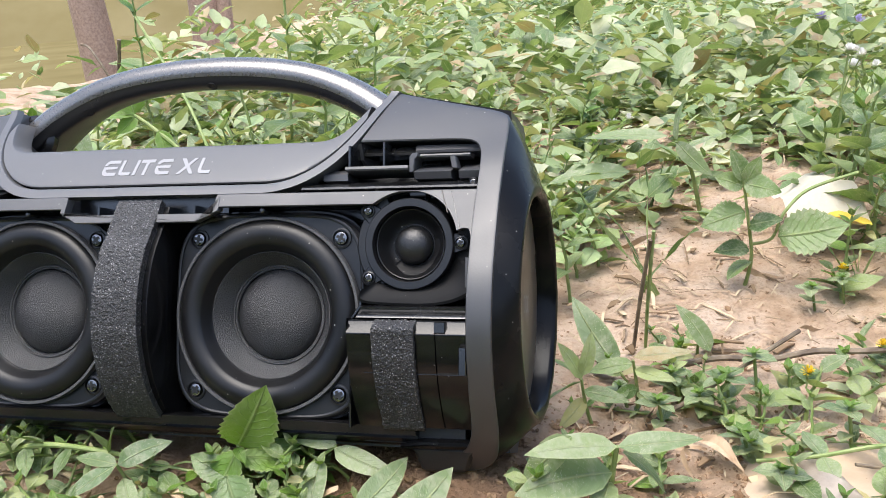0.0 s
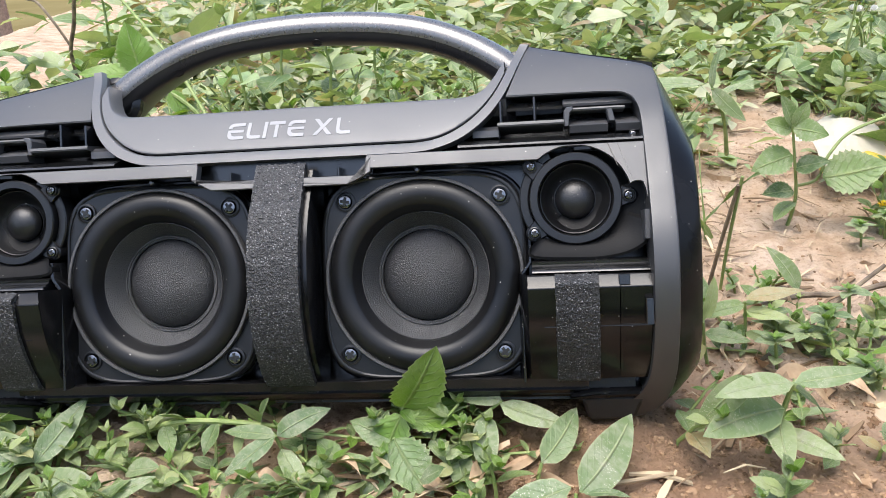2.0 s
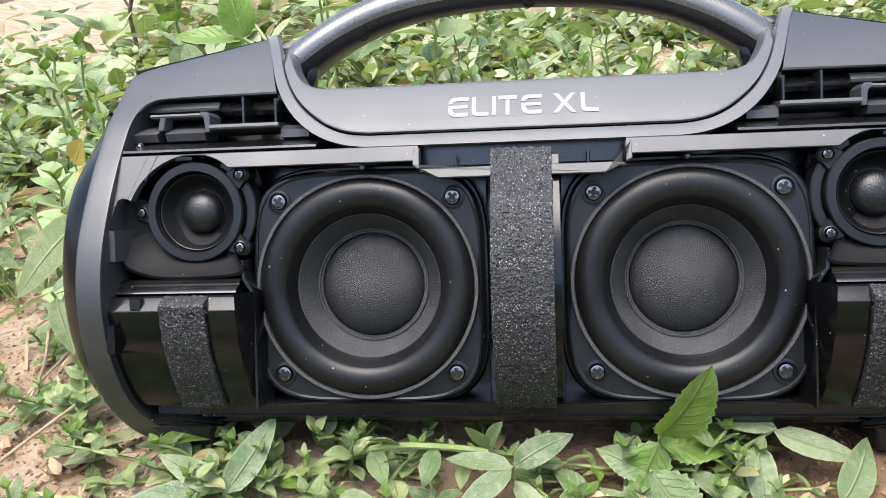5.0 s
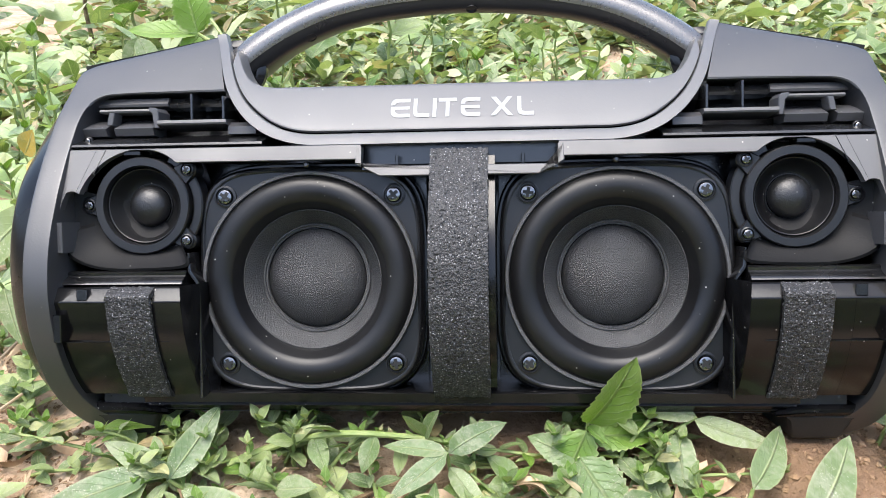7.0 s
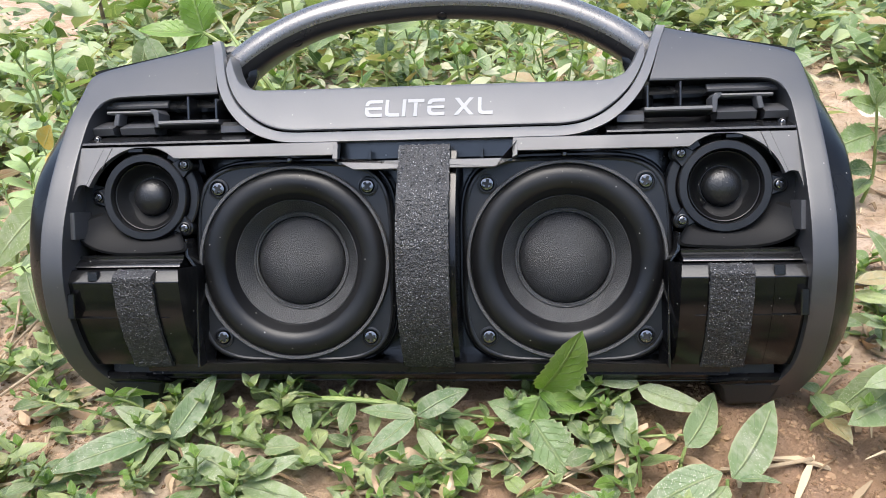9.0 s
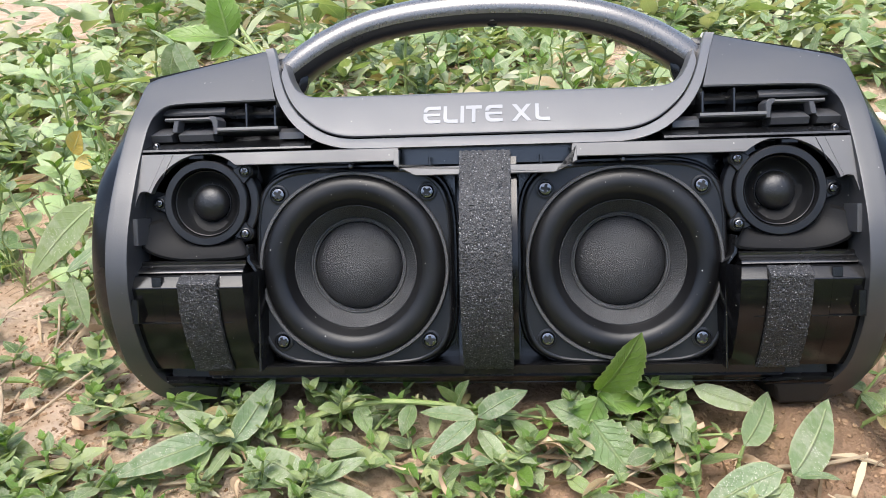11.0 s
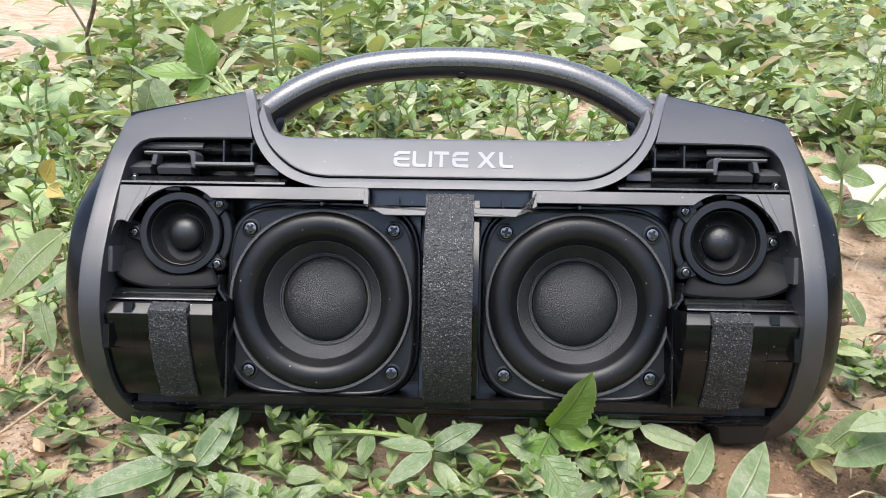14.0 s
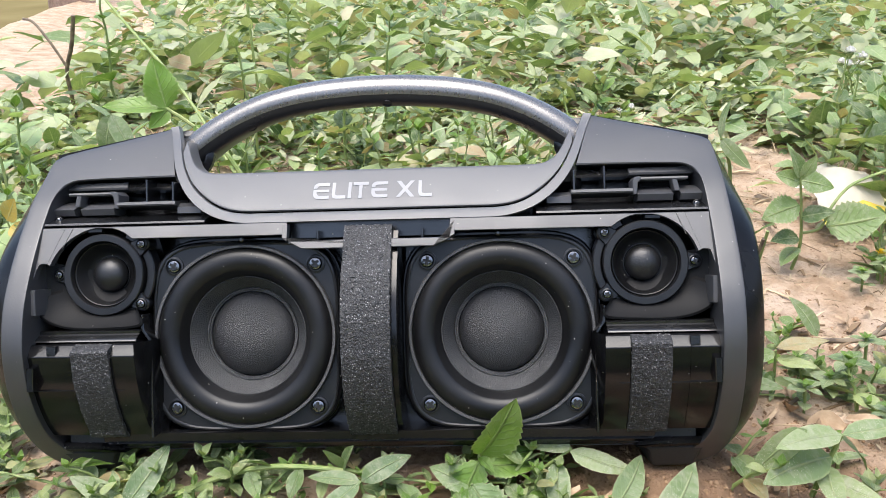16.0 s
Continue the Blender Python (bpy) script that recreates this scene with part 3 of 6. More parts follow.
# pairs of outer and inner edge of the panel's rim, from the middle outwards
RIM_LINE = [((0.0, 0.1378), (0.0, 0.1432)), ((0.055, 0.1378), (0.055, 0.1432)), ((0.0705, 0.1381), (0.0695, 0.1434)), ((0.0810, 0.1402), (0.0795, 0.1452)), ((0.0905, 0.1442), (0.0882, 0.1492)), ((0.0992, 0.1505), (0.0958, 0.1548)),
            ((0.1063, 0.1582), (0.1022, 0.1614)), ((0.1120, 0.1670), (0.1074, 0.1692)), ((0.1162, 0.1762), (0.1116, 0.1778)), ((0.1203, 0.1868), (0.1157, 0.1880)), ((0.1255, 0.1986), (0.1205, 0.1992))]


def make_panel():
    """The raised name panel below the handle, with its rim and groove."""
    outer = spline([(a[0], a[1], 0) for a, _ in RIM_LINE], 7)
    inner = spline([(b[0], b[1], 0) for _, b in RIM_LINE], 7)
    outer = [Vector((-p.x, p.y, 0)) for p in reversed(outer[1:])] + outer
    inner = [Vector((-p.x, p.y, 0)) for p in reversed(inner[1:])] + inner
    bm = bmesh.new()
    rows = []
    for u, d in ((0.0, 0.012), (0.0, -0.0002), (0.05, -0.0012), (0.5, -0.0013), (0.94, -0.0012), (1.0, -0.0004), (1.0, 0.004)):
        rows.append([(q.x, front_y(q.y) + d, q.y) for q in [a.lerp(b, u) for a, b in zip(outer, inner)]])
    sheet(bm, rows)
    part("panel_rim", bm, PANEL, box)
    groove = [(p.x, p.y) for p in inner if p.x >= 0]
    high = [(0.0, 0.1674), (0.088, 0.1674), (0.0955, 0.1684), (0.1020, 0.1720), (0.1070, 0.1790), (0.1105, 0.1858), (0.1125, 0.1895)]
    n = 140
    bm = bmesh.new()
    rows = []
    for u, d in ((0.0, 0.0016), (0.03, -0.0003), (0.08, -0.0009), (0.3, -0.0010), (0.6, -0.0010), (0.93, -0.0010), (0.98, -0.0004), (1.0, 0.0010), (1.0, 0.014)):
        row = []
        for x in [-0.1122 + 0.2244 * i / n for i in range(n + 1)]:
            lo = curve_at(groove, abs(x)) + 0.0008
            z = lo + (curve_at(high, abs(x)) - lo) * u
            row.append((x, front_y(z) + d, z))
        rows.append(row)
    sheet(bm, rows)
    return part("name_panel", bm, PANEL, box)


def letter(kind):
    """Strokes of a wide capital, one unit high, as outlines, with its width."""
    t = 0.20
    if kind == "E":
        out = []
        arc = [(0.34 - 0.34 * math.cos(a), 0.34 + 0.34 * math.sin(a)) for a in [-math.pi / 2 * k / 6 for k in range(7)]]
        low = [(0.0, 0.5)] + arc + [(0.98, 0.0), (0.98, t), (0.40, t), (0.27, 0.24), (t, 0.36), (t, 0.42), (0.95, 0.42), (0.95, 0.58), (0.0, 0.58)]
        arc = [(0.30 - 0.30 * math.cos(a), 0.70 + 0.30 * math.sin(a)) for a in [math.pi / 2 * k / 6 for k in range(7)]]
        high = [(0.0, 0.66)] + arc + [(0.98, 1.0), (0.98, 1 - t), (0.36, 1 - t), (0.24, 0.76), (t, 0.66)]
        return [low, high], 1.0
    if kind == "L":
        return [[(0, 1), (0, 0.26), (0.07, 0.07), (0.26, 0), (0.82, 0), (0.82, t), (0.32, t), (0.22, 0.24), (t, 0.36), (t, 1)]], 0.82
    if kind == "I":
        return [[(0, 0), (t, 0), (t, 1), (0, 1)]], t
    if kind == "T":
        return [[(0.36, 0), (0.36 + t, 0), (0.36 + t, 1 - t), (0.92, 1 - t), (0.92, 1), (0, 1), (0, 1 - t), (0.36, 1 - t)]], 0.92
    return [[(0, 0), (0.26, 0), (0.55, 0.36), (0.86, 0), (1.12, 0), (0.69, 0.5), (1.10, 1), (0.85, 1), (0.56, 0.65), (0.28, 1), (0.02, 1), (0.42, 0.5)]], 1.12


def make_lettering(plate):
    size, low = 0.0093, 0.1503
    for kind, x in (("E", -0.0318), ("L", -0.0214), ("I", -0.0125), ("T", -0.0098), ("E", 0.0004), ("X", 0.0140), ("L", 0.0262)):
        bm = bmesh.new()
        for line in letter(kind)[0]:
            front = [bm.verts.new((x + px * size * 0.98, front_y(low + pz * size) - 0.0013, low + pz * size)) for px, pz in line]
            back = [bm.verts.new((v.co.x, v.co.y + 0.0006, v.co.z)) for v in front]
            bm.faces.new(front)
            for i in range(len(front)):
                bm.faces.new((front[i - 1], front[i], back[i], back[i - 1]))
        part("letter", bm, INK, plate, "pale grey printed letter " + kind, smooth=False)


def screw(parent, x, y, z, r, turn, socket_r=None):
    """A cross-head screw, sunk in a collar."""
    bm = bmesh.new()
    lathe(bm, [(socket_r or r * 1.45, y + 0.0012), (socket_r or r * 1.45, y - 0.0008), (r * 1.2, y - 0.0010), (r * 1.1, y + 0.0010)], x, z, 24)
    collar = part("screw_collar", bm, FLANGE, parent)
    bm = bmesh.new()
    lathe(bm, [(r, y + 0.001), (r, y - 0.0004), (r * 0.85, y - 0.0012), (r * 0.45, y - 0.0016)], x, z, 20)
    head = part("screw", bm, SCREW, parent, "black steel cross-head screw")
    bm = bmesh.new()
    for k in range(2):
        a = turn + k * math.pi / 2
        d, w = Vector((math.cos(a), math.sin(a))) * r * 0.66, Vector((-math.sin(a), math.cos(a))) * r * 0.21
        f = [bm.verts.new((x + q.x, y - 0.00175 - 0.00005 * k, z + q.y)) for q in (d + w, -d + w, -d - w, d - w)]
        bm.faces.new(f)
    part("cross_slot", bm, SOCKET, head, smooth=False)
    return collar


def squircle(a, n, count=96, grow=0.0):
    out = []
    for k in range(count):
        t = 2 * math.pi * k / count
        c, s = math.cos(t), math.sin(t)
        r = (abs(c) ** n + abs(s) ** n) ** (-1 / n)
        out.append((a * r * c + grow * c, a * r * s + grow * s))
    return out


def make_woofer(s):
    cx, cz = 0.0697 * s, 0.0765
    edge, ring_in = squircle(0.0523, 4.6), squircle(0.0500, 2.0)
    soft = [(x * 0.978, z * 0.978) for x, z in edge]
    bm = bmesh.new()
    sheet(bm, [[(cx + x, y, cz + z) for x, z in line] for line, y in ((edge, 0.006), (edge, 0.0004), (soft, -0.0008), (ring_in, -0.0008), (ring_in, 0.006))], True)
    woofer = part("woofer", bm, FLANGE, box)
    # raised lip of the flange behind, seen as a second outline
    bm = bmesh.new()
    a, b, c = squircle(0.0512, 4.6), squircle(0.0504, 4.6), squircle(0.0497, 4.6)
    sheet(bm, [[(cx + x, y, cz + z) for x, z in line] for line, y in ((a, -0.0007), (a, -0.0015), (b, -0.0018), (c, -0.0015), (c, -0.0007))], True)
    part("flange_lip", bm, FLANGE, woofer)
    bm = bmesh.new()
    wide = squircle(0.0543, 4.4)
    sheet(bm, [[(cx + x, y, cz + z) for x, z in line] for line, y in ((wide, 0.014), (wide, 0.0056), ([(x * 0.985, z * 0.985) for x, z in wide], 0.0048), (squircle(0.0490, 2.0), 0.0048))], True)
    part("gasket", bm, BLACK, woofer)
    part("rim_ring", lathe(bmesh.new(), [(0.0501, 0.0), (0.0501, -0.0036), (0.0497, -0.0042), (0.0485, -0.0042), (0.0481, -0.0036), (0.0479, 0.0)], cx, cz, 96, False), RIM, woofer, "grey fibre ring round the cone")
    roll = [(0.0481, -0.0030)] + [(0.0415 + 0.0065 * math.cos(a), -0.0022 - 0.0046 * math.sin(a)) for a in [math.pi * 0.86 * k / 14 for k in range(15)]] + [(0.0338, 0.0006), (0.0327, 0.0020), (0.0322, 0.0026)]
    part("surround", lathe(bmesh.new(), roll, cx, cz, 96, False), RUBBER, woofer, "black rubber roll surround")
    cone = [(0.0326, 0.0020), (0.0322, 0.0018), (0.0318, 0.0024), (0.0300, 0.0058), (0.0272, 0.0104), (0.0260, 0.0124), (0.0257, 0.0116), (0.0250, 0.0116), (0.0247, 0.0124), (0.0240, 0.0124), (0.0236, 0.0136)]
    part("cone", lathe(bmesh.new(), cone, cx, cz, 96, False), CONE, woofer, "black paper cone")
    cap = [(0.0234 * math.sin(a), 0.0135 - 0.0098 * (math.cos(a) - math.cos(1.35)) / (1 - math.cos(1.35))) for a in [1.35 * (1 - k / 14) for k in range(14)]]
    cap = [(r / math.sin(1.35), y) for r, y in cap]
    part("dust_cap", lathe(bmesh.new(), cap, cx, cz, 96), CLOTH, woofer, "black woven cloth dust cap")
    for k, (dx, dz) in enumerate(((-1, 1), (1, 1), (-1, -1), (1, -1))):
        screw(woofer, cx + dx * 0.0392, -0.0010, cz + dz * 0.0388, 0.0036, 0.4 + 1.3 * k + s)


def make_tweeter(s):
    cx, cz = 0.1458 * s, 0.1118
    bm = bmesh.new()
    lathe(bm, [(0.0222, 0.004), (0.0222, -0.0078), (0.0217, -0.0084), (0.0184, -0.0084), (0.0180, -0.0079), (0.0178, -0.0055)], cx, cz, 72, False)
    tweeter = part("tweeter", bm, FLANGE, box)
    bm = bmesh.new()
    around = [radians(118 + 124 * k / 24) for k in range(25)]
    slab(bm, [((0.1458 + 0.0272 * math.cos(a)) * s, cz + 0.0272 * math.sin(a)) for a in around] + [((0.1458 + 0.0226 * math.cos(a)) * s, cz + 0.0226 * math.sin(a)) for a in reversed(around)], -0.0045, 0.006, 0.0006)
    part("mounting_ring", bm, FLANGE, tweeter)
    wave = [(0.0180, -0.0056), (0.0176, -0.0044), (0.0170, -0.0052), (0.0166, -0.0050), (0.0150, -0.0016), (0.0132, 0.0012), (0.0114, 0.0026), (0.0106, 0.0028), (0.0103, 0.0022), (0.0099, 0.0022), (0.0096, 0.0028)]
    part("surround", lathe(bmesh.new(), wave, cx, cz, 72, False), RUBBER, tweeter)
    dome = [(0.0097 * math.sin(a), 0.0014 - 0.0066 * math.cos(a)) for a in [math.pi / 2 * (1 - k / 10) for k in range(10)]]
    part("dome", lathe(bmesh.new(), dome, cx, cz, 48), DOME, tweeter, "small black dome")
    for k, (x, z) in enumerate(((0.1248, 0.1280), (0.1256, 0.0955), (0.1712, 0.1122))):
        d = Vector((x - 0.1458, z - 0.1118)).normalized()
        w = Vector((-d.y, d.x))
        out = [Vector((x, z)) + (d * math.cos(a) + w * math.sin(a)) * 0.0042 for a in [math.pi * (k2 / 8 - 0.5) for k2 in range(9)]]
        root = Vector((0.1458, 0.1118)) + d * 0.0215
        line = [(root - w * 0.0048), *out, (root + w * 0.0048)]
        part("lug", slab(bmesh.new(), [(q.x * s, q.y) for q in line], -0.0064, 0.004, 0.0007), FLANGE, tweeter)
        screw(tweeter, x * s, -0.0066, z, 0.0022, 0.7 * k + 0.5, 0.0031)
    for a in (80, 262):
        bm = bmesh.new()
        t = radians(a)
        c = Vector((0.1458 + 0.0243 * math.cos(t), 0.1118 + 0.0243 * math.sin(t)))
        block(bm, (c.x - 0.004) * s, (c.x + 0.004) * s, -0.0078, 0.002, c.y - 0.0012, c.y + 0.0014)
        part("clip", bm, BLACK, tweeter)


def arc(cx, cz, r, a0, a1, n=14):
    return [(cx + r * math.cos(radians(a0 + (a1 - a0) * k / n)), cz + r * math.sin(radians(a0 + (a1 - a0) * k / n))) for k in range(n + 1)]


def foam(name, line, half, cx, thick, label, seed):
    """A strip of open-cell foam along a line of (y, z): a skin of small pores with torn edges, turned down at its sides."""
    r = random.Random(seed)
    step = 0.00055
    fine = spline([(y, z, 0) for y, z in line], 24)
    path, left = [fine[0]], 0.0
    for a, b in zip(fine, fine[1:]):
        left += (b - a).length
        if left >= step:
            path.append(b)
            left = 0.0
    n = int(2 * half / step)
    rows, last = [], len(path) - 1
    for i, p in enumerate(path):
        d = (path[min(i + 1, last)] - path[max(i - 1, 0)]).normalized()
        out = Vector((0, d.y, -d.x))
        out = -out if out.y > 0 else out
        row = []
        for k in range(-3, n + 4):
            u = min(max(k / n, 0.0), 1.0)
            x = cx + (2 * u - 1) * half
            q = Vector((x, p.x, p.y))
            cells = noise.voronoi((x * 880 + seed, p.y * 880, p.x * 880))[0]
            h = 0.0010 * min(cells[1] - cells[0], 0.7) + 0.0003 * noise.noise((x * 1500, p.y * 1500, 2.0))
            edge = -k if k < 0 else k - n if k > n else 0
            torn = 0.0005 * noise.noise((0.0, p.y * 700, k // 50 + seed))
            q += out * ((-h if edge == 0 else 0) - edge / 3 * thick + (0.0004 if edge == 0 else 0))
            q.x += torn + r.uniform(-0.00008, 0.00008)
            if i in (0, last):
                q.z += 0.0009 * noise.noise((x * 600, 3.0 + i, 1.0))
            row.append(q)
        if i == 0:
            rows.append([q - out * thick for q in row])
        rows.append(row)
    rows.append([q - out * thick for q in row])
    bm = bmesh.new()
    sheet(bm, rows)
    return part(name, bm, FOAM, box, label)


def make_inside(s):
    """Everything behind the missing grille on one side."""
    # satin plate over the drivers, cut round the tweeter
    cut = []
    for k in range(161):
        x = 0.0440 + (0.1815 - 0.0440) * k / 160
        dx = x - 0.1456
        low = 0.1310
        if x > 0.1215:
            ring = 0.1112 + math.sqrt(max(0.0262 ** 2 - dx * dx, 0.0))
            low = max(0.1310, ring) if dx < 0 else ring
        if x > 0.1705:
            low = 0.1168 + 0.0016 * math.sin((x - 0.1705) / 0.0085 * math.pi)
        if x > 0.1780:
            low = 0.1150 - (x - 0.1780) * 6.0
        cut.append((x, max(low, 0.0935)))
    plate = bmesh.new()
    sheet(plate, [[(x * s, y, min(z, 0.1372)) for x, z in cut] for y in (-0.0035, -0.0078)] + [[(x * s, -0.0081, min(z + 0.0003, 0.1373)) for x, z in cut]] + [[(x * s, y, z) for x, _ in cut] for y, z in ((-0.0081, 0.1374), (-0.0076, 0.1378), (-0.0045, 0.1378))])
    seam = slab(bmesh.new(), [(0.1618 * s, 0.1374), (0.1623 * s, 0.1374), (0.1662 * s, 0.1262), (0.1657 * s, 0.1262)], -0.00825, -0.006, 0.0001)
    seam_2 = slab(bmesh.new(), [(0.1664 * s, 0.1374), (0.1666 * s, 0.1374), (0.1729 * s, 0.1180), (0.1727 * s, 0.1180)], -0.0082, -0.006, 0.00005)
    for bm in (plate, seam, seam_2):
        for v in bm.verts:
            v.co.y -= 0.42 * (0.1378 - v.co.z)
    part("baffle_plate", plate, PLATE, box, "satin grey-black plate over the drivers")
    part("plate_seam", seam, BLACK, box)
    part("plate_seam", seam_2, INNER, box)
    # wall of the shelf above it
    part("shelf", bar(bmesh.new(), [(-0.0062, 0.1384), (-0.0074, 0.1391), (-0.0066, 0.1402), (0.0040, 0.1432), (0.0200, 0.1462), (0.0290, 0.1490), (0.0290, 0.1380)], 0.0895 * s, 0.1885 * s), INNER, box)
    # hollow beside and below the tweeter
    bm = bmesh.new()
    rim = [(0.1835, 0.1210), (0.1842, 0.1080), (0.1838, 0.0980), (0.1795, 0.0900), (0.1715, 0.0850), (0.1600, 0.0825), (0.1450, 0.0822), (0.1245, 0.0835), (0.1225, 0.0880)]
    rim = [(p.x, p.y) for p in spline([(x, z, 0) for x, z in rim], 4)]
    rows = []
    for u, y in ((0.0, -0.0060), (0.0, -0.0134), (0.04, -0.0140), (0.12, -0.0105), (0.35, -0.0040), (0.7, 0.0020), (1.0, 0.0040)):
        rows.append([((x + (0.1458 - x) * u) * s, y + (0.004 if z > 0.1 and y < -0.01 else 0), z + (0.1118 - z) * u) for x, z in rim])
    sheet(bm, rows)
    part("tweeter_well", bm, WELL, box, "dusty black hollow round the tweeter")
    # ledge and step between well and battery cover
    part("ledge", bar(bmesh.new(), [(-0.0130, 0.0822), (-0.0142, 0.0815), (-0.0140, 0.0802), (-0.0165, 0.0790), (-0.0190, 0.0778), (-0.0196, 0.0766), (-0.0175, 0.0756), (0.004, 0.0750), (0.004, 0.0822)], 0.1238 * s, 0.1850 * s), INNER, box)
    cover = [(-0.0190, 0.0757), (-0.0230, 0.0756), (-0.0242, 0.0750), (-0.0274, 0.0700), (-0.0276, 0.0690)] + [(front_y(z) + 0.0010, z) for z in (0.066, 0.062, 0.056, 0.050, 0.044, 0.038, 0.032, 0.027, 0.0242)] + [(0.006, 0.0236), (0.006, 0.0755)]
    part("battery_cover", bar(bmesh.new(), cover, 0.1216 * s, 0.1637 * s), BLACK, box, "glossy black cover over the battery bay")
    cover2 = [(y + 0.0006, z) for y, z in cover]
    part("battery_cover", bar(bmesh.new(), cover2, 0.1641 * s, 0.1805 * s), BLACK, box, "glossy black cover over the battery bay")
    part("cover_tab", block(bmesh.new(), 0.1634 * s, 0.1686 * s, -0.0272, -0.016, 0.0702, 0.0752, 0.0004), INNER, box)
    part("cover_tab", block(bmesh.new(), 0.1752 * s, 0.1788 * s, -0.0288, -0.016, 0.0518, 0.0640, 0.0004), INNER, box)
    part("cover_seam", bar(bmesh.new(), [(front_y(0.0512) + 0.0007, 0.0513), (front_y(0.0512) + 0.0007, 0.0510), (0, 0.0510), (0, 0.0513)], 0.1290 * s, 0.1790 * s), INNER, box)
    part("side_tab", block(bmesh.new(), 0.1766 * s, 0.1800 * s, -0.0225, -0.004, 0.0910, 0.1046, 0.0004), PLATE, box)
    # gap under the bay, base bar, and the little screws at the end
    part("bay_floor", block(bmesh.new(), 0.1210 * s, 0.1720 * s, 0.003, 0.016, 0.0150, 0.0262, 0.0006), SOCKET, box)
    for k, (x, y, z) in enumerate(((0.1752, 0.002, 0.1424), (0.1790, -0.0155, 0.0768), (0.1690, 0.0045, 0.0215))):
        screw(box, x * s, y, z, 0.0016, k + 0.3, 0.0022)
    # catches in the upper slot
    part("catch_bar", bar(bmesh.new(), [(0.0080, 0.1562), (0.0076, 0.1570), (0.0080, 0.1578), (0.020, 0.1590), (0.020, 0.1562)], 0.1448 * s, 0.1722 * s), PLATE, box)
    part("catch_arm", slab(bmesh.new(), [(x * s, z) for x, z in ((0.1420, 0.1484), (0.1442, 0.1484), (0.1450, 0.1550), (0.1465, 0.1562), (0.1465, 0.1580), (0.1435, 0.1578), (0.1420, 0.1560))], 0.0040, 0.018, 0.0004), PLATE, box)
    part("catch_tooth", slab(bmesh.new(), [(x * s, z) for x, z in ((0.1640, 0.1498), (0.1670, 0.1498), (0.1656, 0.1558), (0.1628, 0.1558))], 0.0035, 0.012, 0.0004), PLATE, box)
    for x0, x1 in ((0.1446, 0.1634), (0.1674, 0.1800)):
        part("catch_floor", bar(bmesh.new(), [(0.0036, 0.1478), (0.0034, 0.1483), (0.0120, 0.1514), (0.0200, 0.1536), (0.0200, 0.1440), (0.0055, 0.1450)], x0 * s, x1 * s), PLATE, box)
    part("rail", bar(bmesh.new(), [(0.0025, 0.1494), (0.0020, 0.1502), (0.0024, 0.1516), (0.022, 0.1532), (0.022, 0.1480)], 0.1090 * s, 0.1418 * s), PLATE, box)
    part("rail_foot", bar(bmesh.new(), [(0.0060, 0.1484), (0.0100, 0.1508), (0.022, 0.1518), (0.022, 0.1440), (0.0060, 0.1450)], 0.0960 * s, 0.1092 * s), PLATE, box)
    for x in (0.1100, 0.1268):
        part("rib", slab(bmesh.new(), [(q * s, z) for q, z in ((x, 0.1510), (x + 0.0013, 0.1510), (x + 0.0013, 0.1645 if x > 0.12 else 0.1625), (x, 0.1645 if x > 0.12 else 0.1625))], 0.0080 if x > 0.12 else 0.0035, 0.026, 0.0003), INNER, box)
    part("slot_lip", bar(bmesh.new(), [(0.0165, 0.1600), (0.0160, 0.1612), (0.0180, 0.1640), (0.028, 0.1650), (0.028, 0.1590)], 0.1420 * s, 0.1800 * s), PLATE, box)
    part("slot_lip", bar(bmesh.new(), [(0.0185, 0.1594), (0.0180, 0.1606), (0.0200, 0.1636), (0.028, 0.1650), (0.028, 0.1584)], 0.1075 * s, 0.1418 * s), INNER, box)
    # little posts under the name panel
    for x in (0.0665,):
        part("peg", lathe(bmesh.new(), [(0.0012, 0.004), (0.0012, -0.0066), (0.0008, -0.0070)], x * s, 0.1362, 12), INNER, box)
    part("peg", lathe(bmesh.new(), [(0.0014, 0.004), (0.0014, -0.0085), (0.0008, -0.0090)], 0.0690 * s, 0.1292, 12), INNER, box)
    # housing wall that closes the cavity above the woofer
    wall = [(0.0445, 0.1312), (0.1250, 0.1320), (0.1225, 0.1230), (0.1225, 0.0900), (0.1190, 0.0760), (0.1190, 0.0230), (0.0170, 0.0230), (0.0170, 0.1250), (0.0445, 0.1250)]
    part("cavity", slab(bmesh.new(), [(x * s, z) for x, z in wall], 0.0180, 0.024, 0.0002), INNER, box)
    cheek = bmesh.new()
    levels = [0.0240 + 0.0523 * k / 14 for k in range(15)]
    sheet(cheek, [[((0.1217 - 0.0060 * u ** 0.8) * s, (front_y(z) + 0.0012) * (1 - u) + 0.004 * u - 0.002 * math.sin(math.pi * u), z) for u in (0.0, 0.15, 0.35, 0.6, 1.0)] for z in levels])
    part("cheek", cheek, BLACK, box)
    part("bay_wall", slab(bmesh.new(), [(x * s, z) for x, z in ((0.1190, 0.0745), (0.1206, 0.0770), (0.1238, 0.0815), (0.1238, 0.0900), (0.1226, 0.0900), (0.1222, 0.0820), (0.1180, 0.0760), (0.1180, 0.0240), (0.1192, 0.0240))], -0.0125, 0.012, 0.0004), INNER, box)
    # foot
    foot = slab(bmesh.new(), [(x * s, z) for x, z in ((0.1455, 0.0140), (0.1760, 0.0140), (0.1752, 0.0100), (0.1722, 0.0030), (0.1700, 0.0012), (0.1508, 0.0008), (0.1486, 0.0026), (0.1462, 0.0100))], 0.0020, 0.052, 0.0018)
